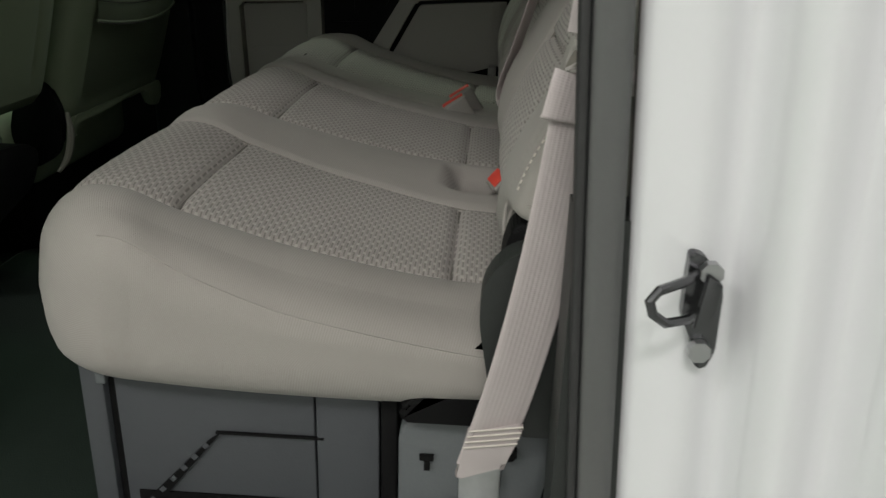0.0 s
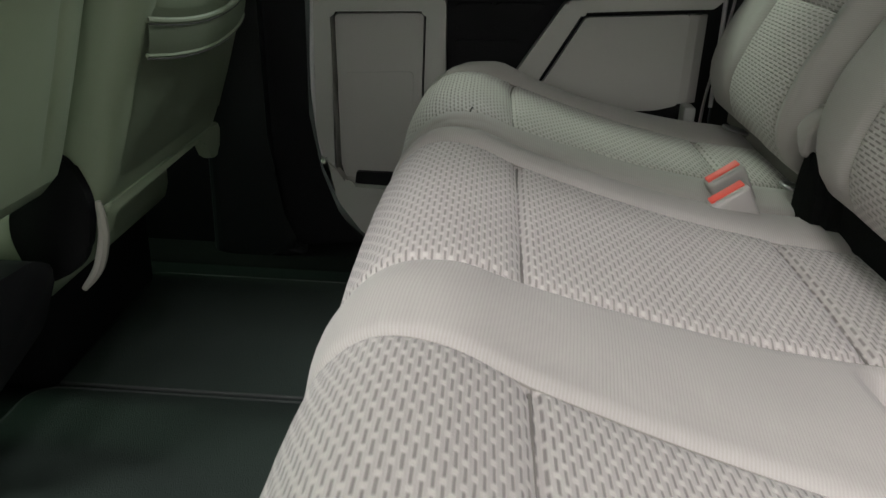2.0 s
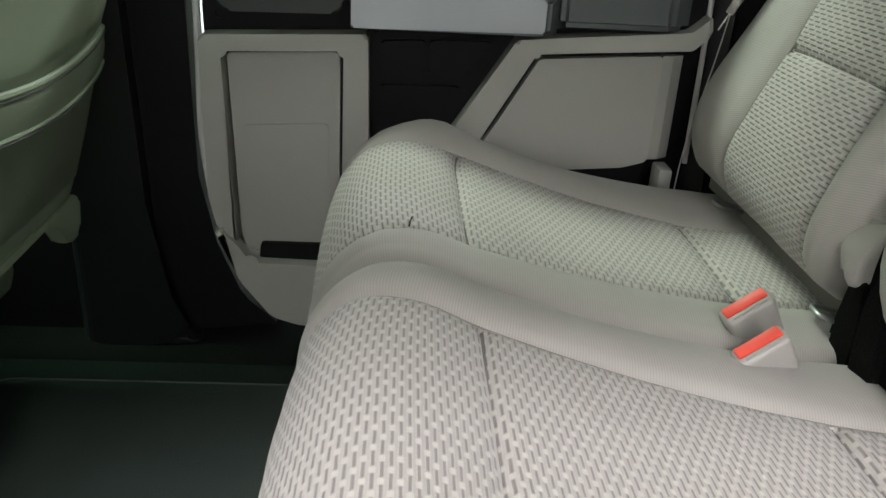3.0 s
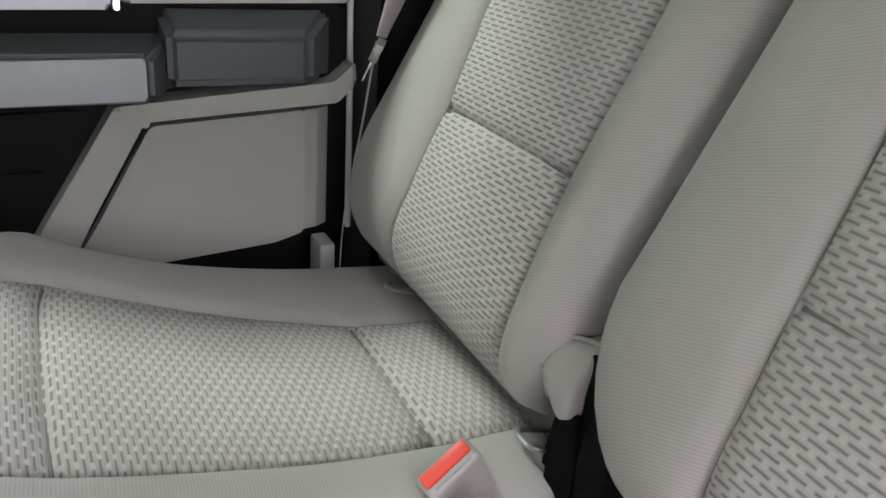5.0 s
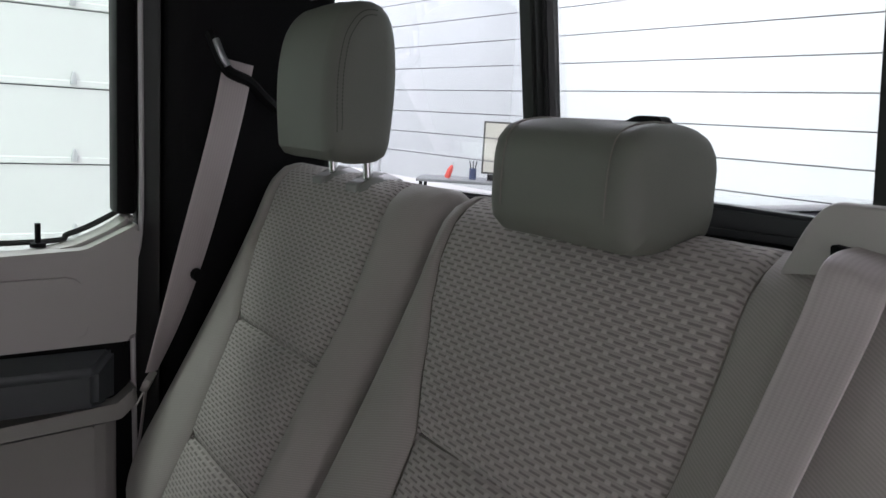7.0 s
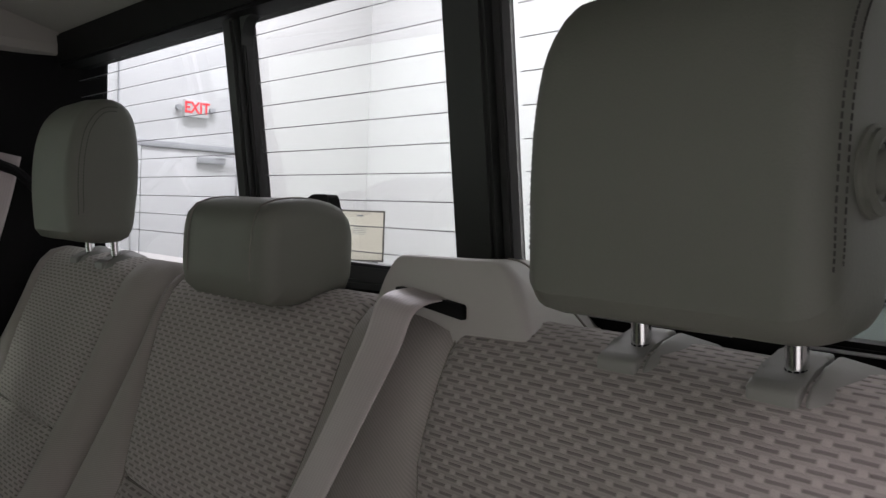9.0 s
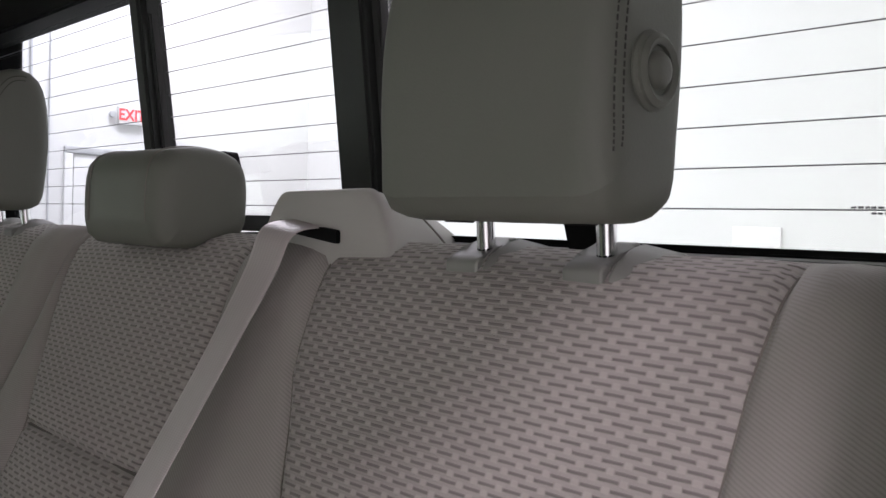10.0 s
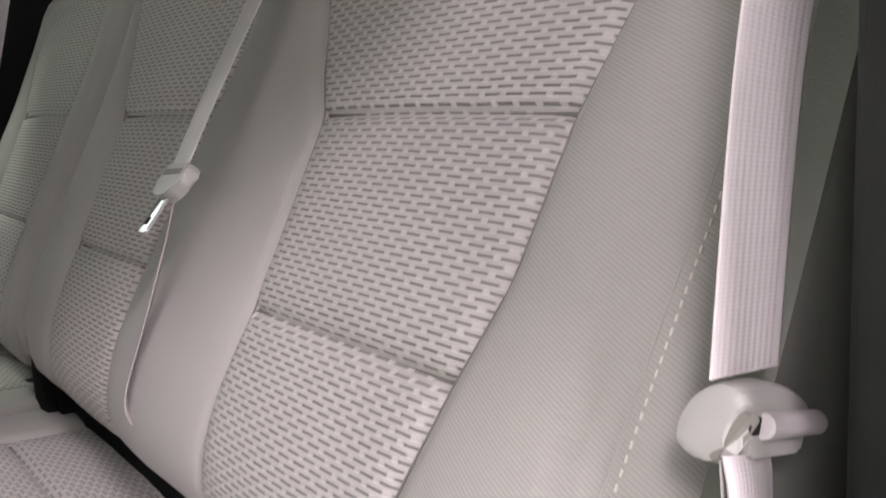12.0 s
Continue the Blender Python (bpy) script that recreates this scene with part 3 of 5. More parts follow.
def on_counter(u, v, z):
    p = Vector((TX, TY, 0)) + cd * u + cn * v
    return (p.x, p.y, z)


def turned_box(u0, u1, v0, v1, z0, z1, bevel=0.0):
    bm = box(u0, u1, v0, v1, z0, z1, bevel=bevel)
    for v in bm.verts:
        v.co = Vector(on_counter(v.co.x, v.co.y, v.co.z))
    return bm


counter = thing("counter_table", TX, TY, GROUND, "dark high table on thin black legs", "table")
part("tabletop", turned_box(-0.95, 0.62, -0.35, 0.35, TZ - 0.03, TZ, 0.006), M_TABLE, counter)
for u in (-0.9, 0.57):
    for v in (-0.3, 0.3):
        part("leg", turned_box(u - 0.018, u + 0.018, v - 0.018, v + 0.018, GROUND, TZ - 0.03), M_BLACK, counter)
notice = thing("framed_notice", TX, TY, TZ, "framed cream certificate standing on the table", "picture frame")
FZ = TZ + 0.07
part("stand", turned_box(-0.20, 0.22, -0.04, 0.10, TZ + 0.001, FZ - 0.005, 0.004), M_BLACK, notice)
part("frame", turned_box(-0.27, 0.28, 0.0, 0.02, FZ, FZ + 0.57, 0.004), M_WOOD, notice)
part("sheet", turned_box(-0.25, 0.26, 0.021, 0.024, FZ + 0.02, FZ + 0.55), M_PAPER, notice, "cream printed sheet")
for k, (w, z) in enumerate(((0.07, 0.50), (0.14, 0.38), (0.16, 0.36), (0.14, 0.34), (0.15, 0.32), (0.11, 0.30))):
    part("print_line", turned_box(-w / 2 + 0.005, w / 2 + 0.005, 0.0245, 0.0265, FZ + z, FZ + z + (0.018 if k == 0 else 0.006)), M_PRINT, notice)
red = thing("red_bottle", *on_counter(-0.62, 0, TZ), "small tilted red bottle on the table", "bottle")
part("bottle_body", tube([on_counter(-0.64, 0, TZ + 0.001), on_counter(-0.61, 0, TZ + 0.09), on_counter(-0.59, 0, TZ + 0.14)], [0.032, 0.032, 0.014], seg=10), M_RED, red)
part("bottle_cap", tube([on_counter(-0.589, 0, TZ + 0.142), on_counter(-0.58, 0, TZ + 0.17)], 0.014, seg=8), M_WALL, red)
cup = thing("pen_cup", *on_counter(-0.36, 0.02, TZ), "navy pen cup holding dark pens", "pen cup")
part("cup", tube([on_counter(-0.36, 0.02, TZ + 0.001), on_counter(-0.36, 0.02, TZ + 0.12)], 0.04, seg=12), M_BLUE, cup)
for k in range(3):
    part("pen", tube([on_counter(-0.38 + 0.02 * k, 0.02, TZ + 0.10), on_counter(-0.40 + 0.04 * k, 0.02, TZ + 0.20)], 0.006, seg=6), M_BLACK, cup)
for k, u in enumerate((-0.05, 0.05, 0.16)):
    flowers = part("yellow_card", turned_box(u, u + 0.07, -0.16 + 0.02 * k, -0.10 + 0.02 * k, TZ + 0.001, TZ + 0.03 + 0.01 * k, 0.006), M_YELLOW)
    tagged(flowers, "small yellow card folded on the table", "card", "cards on the table")
panel = part("wall_panel", box(X1 - 0.03, X1 - 0.002, 2.12, 2.60, 0.88, 1.20, bevel=0.006), M_CEIL)
tagged(panel, "pale blank panel mounted on the white wall", "wall panel")

# ---------------------------------------------------------------- the cab shell
structure("floor", box(-2.3, 0.34, -0.83, 0.83, 0.04, 0.08), M_FLOOR, "dark vinyl cab floor", "floor")
for y0, y1 in ((-0.62, 0.272), (0.286, 0.70)):
    outline = rounded([(-1.14, y0), (-0.58, y0), (-0.58, y1), (-1.14, y1)], 0.05)
    mat = thing("floor_mat", -0.86, (y0 + y1) / 2, 0.081, "dark carpet floor mat with a bound edge", "floor mat", "rear floor mats")
    part("mat_body", slab(outline, "z", 0.081, 0.092, bevel=0.003), M_MAT, mat)
    part("binding", tube([(x, y, 0.0905) for x, y in outline], 0.0028, seg=6, closed=True), M_BINDING, mat, "dark grey bound edge")
structure("ceiling_liner", slab([(-2.0, 1.47), (0.10, 1.47), (0.235, 1.435), (0.25, 1.50), (-2.0, 1.52)], "y", -0.86, 0.86), M_LINER, "pale cloth headliner", "headliner")
structure("roof", slab([(-2.05, 1.525), (0.32, 1.505), (0.34, 1.56), (-2.05, 1.57)], "y", -0.88, 0.88), M_PAINT, "white painted steel roof", "roof")
structure("wall_back_panel", slab([(0.285, 0.08), (0.285, 1.0), (0.345, 1.0), (0.345, 0.08)], "y", -0.88, 0.88), M_CARPET, "black carpeted cab back panel", "back panel")
structure("wall_front_bulkhead", box(-2.35, -2.3, -0.88, 0.88, 0.04, 0.95), M_DARK, "dark front bulkhead", "bulkhead")
structure("dashboard", slab(rounded([(-2.3, 0.45), (-1.75, 0.45), (-1.72, 0.85), (-2.3, 0.98)], 0.06), "y", -0.84, 0.84), M_DARK, "dark dashboard", "dashboard")
structure("wall_front_side", slab([(-2.3, 0.04), (-0.93, 0.04), (-0.93, 0.93), (-2.3, 0.93)], "y", 0.84, 0.92), M_BLACK, "dark front door inner side", "door")
structure("wall_front_side_driver", slab([(-2.3, 0.04), (-0.95, 0.04), (-0.95, 0.93), (-2.3, 0.93)], "y", -0.92, -0.84), M_DARK, "dark front door inner side", "door")
structure("roof_rail", box(-2.0, 0.30, -0.90, -0.80, 1.40, 1.50, bevel=0.02), M_LINER, "pale cloth roof rail trim", "roof rail")
structure("roof_rail_passenger", box(-2.0, 0.30, 0.80, 0.93, 1.40, 1.50, bevel=0.02), M_LINER, "pale cloth roof rail trim", "roof rail")
structure("pillar_driver", slab(rounded([(-0.99, -0.92), (-0.80, -0.92), (-0.80, -0.82), (-0.99, -0.80)], 0.02), "z", 0.08, 1.40), M_DARK, "dark centre pillar trim", "pillar")
structure("sill_driver", box(-2.3, 0.34, -0.92, -0.835, -0.15, 0.10, bevel=0.02), M_PAINT, "white painted door sill", "sill")
structure("sill_passenger", slab(rounded([(0.77, 0.079), (0.80, 0.10), (0.93, 0.12), (0.93, -0.15), (0.80, -0.15), (0.79, 0.05)], 0.015), "x", -2.3, 0.34), M_CARPET, "dark carpeted sill trim", "sill")
bed = thing("truck_bed", 1.25, 0, 0.1, "white truck bed lined with dark plastic and a grey tailgate cap", "truck bed", kind="structure")
for sy in (-1, 1):
    part("bed_side", box(0.40, 2.16, *sorted((sy * 0.98, sy * 0.80)), 0.1, 0.960, bevel=0.03), M_PAINT, bed)
    part("bed_liner", box(0.46, 2.06, *sorted((sy * 0.798, sy * 0.765)), 0.42, 0.955, bevel=0.01), M_BOX, bed, "dark plastic liner")
    part("rail_cap", box(0.42, 2.14, *sorted((sy * 0.97, sy * 0.758)), 0.961, 0.982, bevel=0.008), M_GREY, bed, "grey rail cap")
part("bed_floor", box(0.40, 2.16, -0.798, 0.798, 0.38, 0.418), M_BOX, bed, "dark liner floor")
part("bed_front", box(0.40, 0.455, -0.76, 0.76, 0.42, 0.90, bevel=0.01), M_BOX, bed, "dark front liner")
part("tailgate", box(2.07, 2.16, -0.755, 0.755, 0.42, 0.965, bevel=0.015), M_BOX_DARK, bed, "dark grey tailgate")
part("tailgate_cap", box(2.055, 2.165, -0.756, 0.756, 0.968, 0.990, bevel=0.008), M_GREY, bed, "grey tailgate cap")
part("cap_groove", box(2.0535, 2.0555, -0.50, 0.10, 0.955, 0.963), M_BLACK, bed)
for k in range(9):
    y = -0.64 + 0.16 * k
    part("liner_bolt", tube([(2.069, y, 0.868), (2.062, y, 0.868)], 0.012, seg=8), M_GREY, bed)

# passenger centre pillar with its flared foot
foot = [(-0.915, 1.42), (-0.820, 1.42), (-0.822, 0.62), (-0.820, 0.40), (-0.805, 0.28), (-0.770, 0.19), (-0.70, 0.125), (-0.93, 0.10), (-0.925, 0.30), (-0.92, 0.62)]
structure("pillar_passenger", slab(foot, "y", 0.835, 0.93, bevel=0.008), M_BLACK, "black plastic centre pillar trim", "pillar")
structure("pillar_cover", slab([(-1.03, 1.42), (-0.912, 1.42), (-0.908, 0.66), (-0.899, 0.36), (-0.893, 0.19), (-0.865, 0.128), (-0.815, 0.094), (-0.93, 0.088), (-1.03, 0.088)], "y", 0.80, 0.90, bevel=0.022, seg=4), M_PILLAR, "black plastic pillar cover", "pillar")

# driver side rear jamb: painted steps, seals and the striker


def lean(bm):
    for v in bm.verts:
        v.co.x += 0.010 - 0.060 * (v.co.z - 0.57)
    return bm


jamb_line = [(0.012, -0.852), (0.0125, -0.860), (0.022, -0.870), (0.045, -0.8770), (0.062, -0.8770), (0.080, -0.8665), (0.091, -0.870), (0.101, -0.892), (0.115, -0.9085),
             (0.130, -0.910), (0.152, -0.8975), (0.164, -0.899), (0.176, -0.924), (0.192, -0.947), (0.212, -0.953), (0.240, -0.938), (0.262, -0.955), (0.300, -0.966), (0.420, -0.970)]
jamb = [(p.x, p.y) for p in curve_through([(x, y, 0.0) for x, y in jamb_line], 6)] + [(0.42, -0.850)]
JAMB_LABEL = "glossy white painted rear door jamb with rolled steps"
tagged(part("pillar_rear_driver", lean(slab(jamb, "z", -0.15, 1.42)), M_PAINT, None, JAMB_LABEL), JAMB_LABEL, "door jamb", kind="structure")
structure("trim_rear_driver", lean(slab(rounded([(0.008, -0.8485), (0.26, -0.8485), (0.26, -0.785), (0.10, -0.785), (0.03, -0.812)], 0.012), "z", 0.085, 1.42)), M_DARK, "charcoal plastic rear pillar trim", "pillar trim")
seal = thing("door_seal", 0.0, -0.86, 0.10, "grey rubber weatherstrip along the door opening", "weatherstrip", kind="structure")
part("seal_bulb", lean(slab(rounded([(-0.022, -0.874), (0.007, -0.874), (0.007, -0.850), (-0.022, -0.850)], 0.010), "z", 0.10, 1.40)), M_SEAL_GREY, seal)
part("seal_lip", lean(slab(rounded([(-0.030, -0.872), (-0.0225, -0.872), (-0.0225, -0.852), (-0.030, -0.852)], 0.003), "z", 0.10, 1.40)), M_RUBBER, seal, "black rubber lip")
SX, SZ = 0.009, 0.006
striker = thing("door_striker", 0.07, -0.876, 0.55, "dark steel door striker on the white jamb", "door striker")
plate = [(0.049, 0.603), (0.060, 0.601), (0.076, 0.575), (0.077, 0.525), (0.071, 0.510), (0.064, 0.512), (0.058, 0.535), (0.049, 0.552)]
part("striker_plate", slab(rounded([(x + SX, z + SZ) for x, z in plate], 0.006), "y", -0.888, -0.872, bevel=0.002), M_STRIKER, striker)
loop = [(0.060, -0.885, 0.588), (0.040, -0.912, 0.590), (0.022, -0.925, 0.589), (0.016, -0.928, 0.582), (0.019, -0.928, 0.573), (0.029, -0.925, 0.565), (0.046, -0.912, 0.562), (0.064, -0.886, 0.562)]
part("striker_loop", tube([(x + SX, y, z + SZ) for x, y, z in loop], 0.0036, seg=8), M_STRIKER, striker, "dark steel loop")
part("striker_wedge", slab([(0.055 + SX, 0.548 + SZ), (0.070 + SX, 0.560 + SZ), (0.072 + SX, 0.584 + SZ), (0.060 + SX, 0.592 + SZ)], "y", -0.902, -0.8885, bevel=0.003), M_STRIKER, striker)
for sz in (0.590, 0.528):
    part("striker_bolt", tube([(0.064 + SX, -0.8885, sz + SZ), (0.064 + SX, -0.896, sz + SZ)], 0.0085, seg=8), M_STEEL, striker, "bright bolt head")

# passenger rear pillar trim and the belt guide
structure("trim_rear_passenger", slab(rounded([(0.02, 0.86), (0.05, 0.835), (0.30, 0.80), (0.30, 0.92), (0.02, 0.92)], 0.02), "z", 0.30, 1.42), M_BLACK, "black plastic rear pillar trim", "pillar trim")
structure("seal_passenger", slab(rounded([(-0.012, 0.88), (0.018, 0.85), (0.018, 0.92), (-0.012, 0.92)], 0.008), "z", 0.20, 1.42), M_RUBBER, "black rubber door weatherstrip", "weatherstrip")

# ---------------------------------------------------------------- rear window
LEAN = -0.14
XW = 0.275


def wx(z):
    return XW + LEAN * (z - 1.1)


def window_bar(ya, yb, yc, yd, z0, z1, t0, t1, bevel=0.004, slope=False):
    """A bar of the rear window, from its foot (ya..yb) to its head (yc..yd), t0 to t1 behind the glass plane."""
    bm = bmesh.new()
    tilt = (lambda y, z: z - 0.034 * y * max(0.0, min(1.0, (1.2 - z) / 0.1))) if slope else (lambda y, z: z)
    vs = [bm.verts.new((wx(z) + t, y, tilt(y, z))) for t in (t0, t1) for y, z in ((ya, z0), (yb, z0), (yd, z1), (yc, z1))]
    for f in ((0, 1, 2, 3), (7, 6, 5, 4), (0, 4, 5, 1), (1, 5, 6, 2), (2, 6, 7, 3), (3, 7, 4, 0)):
        bm.faces.new([vs[i] for i in f])
    bmesh.ops.bevel(bm, geom=bm.edges[:], offset=bevel, segments=2, affect="EDGES")
    return bm


WB, WT = 1.062, 1.385
rw = thing("window_rear", XW, 0, WB, "rear cab window with a sliding centre pane and heating lines", "window", kind="structure")
part("window_frame", window_bar(-0.86, 0.86, -0.86, 0.86, WT, 1.44, -0.025, 0.03), M_BLACK, rw)
part("window_frame", window_bar(-0.255, 0.86, -0.255, 0.86, 1.0, WB - 0.006, -0.004, 0.03, slope=True), M_BLACK, rw)
part("window_frame", window_bar(-0.86, -0.256, -0.86, -0.256, 0.96, WB - 0.010, -0.004, 0.03), M_BLACK, rw)
part("lower_bar", window_bar(-0.83, -0.256, -0.83, -0.256, WB - 0.0095, WB + 0.011, -0.002, 0.03), M_BLACK, rw, "dark grey lower bar")
part("bar_line", tube([(wx(WB) - 0.003, -0.82, WB + 0.004), (wx(WB) - 0.003, -0.262, WB + 0.004)], 0.0014, seg=5), M_GREY, rw, "pale rail line")
part("lower_bar", window_bar(-0.255, 0.83, -0.255, 0.83, WB - 0.0055, WB + 0.006, 0.0, 0.03, slope=True), M_SLATE, rw, "dark grey lower bar")
for sy in (-1, 1):
    part("window_frame", window_bar(sy * 0.90, sy * 0.83, sy * 0.90, sy * 0.83, 1.0, WT, -0.02, 0.03), M_BLACK, rw)
for a, b in ((0.205, 0.231), (-0.234, -0.180)):
    part("slider_frame", window_bar(a, b, a, b, WB, WT, -0.012, 0.02), M_DARK, rw)
    part("slider_gasket", window_bar(a - 0.012 if a < 0 else a - 0.008, a, a - 0.012 if a < 0 else a - 0.008, a, WB, WT, 0.0, 0.02, 0.002), M_RUBBER, rw)
part("slider_sill", window_bar(-0.178, 0.195, -0.178, 0.195, WB + 0.007, WB + 0.026, -0.006, 0.02), M_SLATE, rw, "dark grey slider sill")
for a, b in ((-0.83, -0.248), (-0.179, 0.196), (0.233, 0.83)):
    pane = part("pane", window_bar(a, b, a, b, WB, WT, 0.010, 0.014, 0.0005), M_GLASS_DIM if a > 0 else M_GLASS, rw, "clear glass pane")
    pane.visible_shadow = False
    for k in range(-2, 8):
        z = 1.1585 + 0.0292 * k
        part("heating_line", tube([(wx(z) + 0.0085, a + 0.004, z), (wx(z) + 0.0085, b - 0.012, z)], 0.0006, seg=4), M_PRINT, pane)
# rounded upper corners of the sliding pane's opening
for y, d in ((0.1965, -1), (-0.1795, 1)):
    arc = [(y + d * 0.030 * (1 - math.sin(radians(15 * k))), WT - 0.034 * (1 - math.cos(radians(15 * k)))) for k in range(7)]
    bm = slab([(y, WT + 0.002), *arc], "x", 0.0, 0.016)
    for v in bm.verts:
        v.co.x += wx(v.co.z) - 0.004
    part("corner_gusset", bm, M_DARK, rw, "rounded dark corner")
latch = part("slider_latch", slab(rounded([(0.012, 1.135), (0.070, 1.135), (0.076, 1.155), (0.055, 1.164), (0.025, 1.164)], 0.006), "x", 0.255, 0.27), M_BLACK, rw, "black latch")
rng = random.Random(4)
for y0, y1, z in ((-0.716, -0.672, 1.1010), (-0.716, -0.682, 1.0972), (-0.712, -0.692, 1.0915)):
    y = y0
    while y < y1:
        w = rng.uniform(0.0016, 0.0034)
        part("glass_marking", box(wx(z) + 0.0075, wx(z) + 0.009, y, y + w, z, z + 0.0014), M_PRINT, rw)
        y += w + rng.uniform(0.0008, 0.0016) + (0.005 if z < 1.095 else 0.0)

# ---------------------------------------------------------------- rear bench: cushions
CUSHION = [(0.035, 0.385), (0.045, 0.42), (0.01, 0.444), (-0.05, 0.452), (-0.12, 0.458), (-0.22, 0.474), (-0.32, 0.497), (-0.42, 0.526), (-0.48, 0.547),
           (-0.532, 0.543), (-0.569, 0.506), (-0.583, 0.455), (-0.585, 0.420), (-0.574, 0.386), (-0.535, 0.368), (-0.45, 0.361), (-0.30, 0.356), (-0.14, 0.358)]
CUSHION_SPINE = [(-0.49, 0.455), (-0.02, 0.408)]


def by_x(table):
    t = sorted(table)
    return lambda p: lerp_table(t, p[0])


def by_z(table):
    return lambda p: lerp_table(table, p[1])


NEAR_OUT = by_x([(-0.58, -0.565), (-0.54, -0.606), (-0.50, -0.613), (-0.424, -0.616), (-0.12, -0.612), (-0.05, -0.608)])
NEAR_IN = by_x([(-0.58, -0.29), (-0.424, -0.324), (-0.12, -0.366), (-0.05, -0.37)])
MID_OUT = by_x([(-0.58, -0.195), (-0.424, -0.172), (-0.12, -0.147), (-0.05, -0.14)])
MID_IN = by_x([(-0.58, 0.175), (-0.424, 0.155), (-0.12, 0.127), (-0.05, 0.12)])
FAR_IN = by_x([(-0.58, 0.29), (-0.424, 0.314), (-0.12, 0.338), (-0.05, 0.345)])
FAR_OUT = by_x([(-0.58, 0.57), (-0.424, 0.617), (-0.12, 0.563), (-0.05, 0.56)])

def pocket_dent(x, y, z):
    """The moulded hollow that the near buckle lies in."""
    def ramp(v, a, b, soft):
        return max(0.0, min(1.0, (v - a) / soft, (b - v) / soft))
    k = ramp(x, -0.152, 0.2, 0.026) * min(ramp(y, -0.304, 0.0, 0.014), ramp(y, -0.5, -0.160, 0.034))
    return (x, y, z - 0.036 * k * k * (3 - 2 * k)) if z > 0.41 else (x, y, z)


wide = thing("rear_seat", -0.2, -0.25, 0.36, "wide beige cloth rear bench seat with two dashed knit centres", "car seat", "rear seats")
pil = Pillow(CUSHION, CUSHION_SPINE, -0.742, 0.240, 0.055, 0.020, [NEAR_OUT, NEAR_IN, MID_OUT, MID_IN],
             [("x", -0.12), ("x", -0.424)], [("x", -0.005, 0.02), ("z", 0.415, 0.5)], fullness=0.003, step=0.010, corner=(0.085, 0.012), warp=pocket_dent).prepare(0.3)
cushion60 = pil.build("cushion", "seat_insert", {1, 3}, M_RIB, M_KNIT, wide, "ribbed beige cloth cushion", "dashed beige knit panel")
narrow = thing("rear_seat", -0.2, 0.5, 0.36, "single beige cloth rear seat with a dashed knit centre", "car seat", "rear seats")
pil2 = Pillow(CUSHION, CUSHION_SPINE, 0.243, 0.745, 0.020, 0.055, [FAR_IN, FAR_OUT],
              [("x", -0.12), ("x", -0.424)], [("x", -0.005, 0.02), ("z", 0.415, 0.5)], fullness=0.003, corner=(0.012, 0.085)).prepare(0.3)
cushion40 = pil2.build("cushion", "seat_insert", {1}, M_RIB, M_KNIT, narrow, "ribbed beige cloth cushion", "dashed beige knit panel")
part("loose_thread", tube([(-0.484, 0.307, 0.5485), (-0.483, 0.317, 0.5500), (-0.481, 0.327, 0.5500)], 0.0009, seg=5), M_BLACK, cushion40, "short dark mark")
# crease along the outer side of the wide cushion
rim = []
for x in np.linspace(-0.52, -0.03, 40):
    s = pil.find("x", float(x), 0.05)
    p, n = pil.at(s)
    rr, th = min(pil.r0, 0.75 * pil.half), radians(42 + 34 * (x + 0.52) / 0.49)
    q, y = p - n * (rr * (1 - math.cos(th)) - 0.0002), pil.y0 + pil.r0 - pil.r0 * math.sin(th)
    rim.append(pil.moved(q[0], y, q[1]))
part("side_crease", tube(rim, 0.0012, seg=5), M_RIB, cushion60, "sewn edge crease")

# ---------------------------------------------------------------- rear bench: backrests
BACK = [(-0.022, 0.472), (-0.052, 0.495), (-0.068, 0.55), (-0.054, 0.615), (-0.013, 0.695), (0.066, 0.845), (0.122, 0.96), (0.150, 1.026), (0.170, 1.054),
        (0.203, 1.067), (0.241, 1.055), (0.252, 1.01), (0.205, 0.86), (0.13, 0.70), (0.07, 0.57), (0.045, 0.49), (0.012, 0.468)]
BACK_SPINE = [(0.0, 0.53), (0.195, 1.00)]
B_NEAR_OUT = by_z([(0.45, -0.548), (0.56, -0.570), (0.69, -0.604), (0.75, -0.624), (0.842, -0.632), (0.891, -0.646), (0.94, -0.660), (1.0, -0.664), (1.07, -0.674)])
B_NEAR_IN = by_z([(0.45, -0.335), (0.62, -0.345), (0.69, -0.353), (0.77, -0.354), (0.842, -0.355), (0.88, -0.330), (0.925, -0.310), (0.965, -0.288), (1.05, -0.284)])
B_MID_R = by_z([(0.45, -0.10), (0.69, -0.115), (0.842, -0.132), (0.90, -0.156), (1.05, -0.157)])
B_MID_L = by_z([(0.45, 0.096), (0.63, 0.102), (0.68, 0.110), (0.756, 0.118), (0.843, 0.130), (0.888, 0.160), (0.93, 0.180), (0.955, 0.198), (1.0, 0.214), (1.06, 0.217)])
B_FAR_IN = by_z([(0.45, 0.338), (0.53, 0.337), (0.61, 0.333), (0.70, 0.349), (0.85, 0.354), (0.92, 0.346), (0.99, 0.358), (1.05, 0.362)])
B_FAR_OUT = by_z([(0.45, 0.590), (0.53, 0.592), (0.61, 0.574), (0.70, 0.586), (0.846, 0.627), (0.888, 0.655), (0.95, 0.688), (1.06, 0.700)])



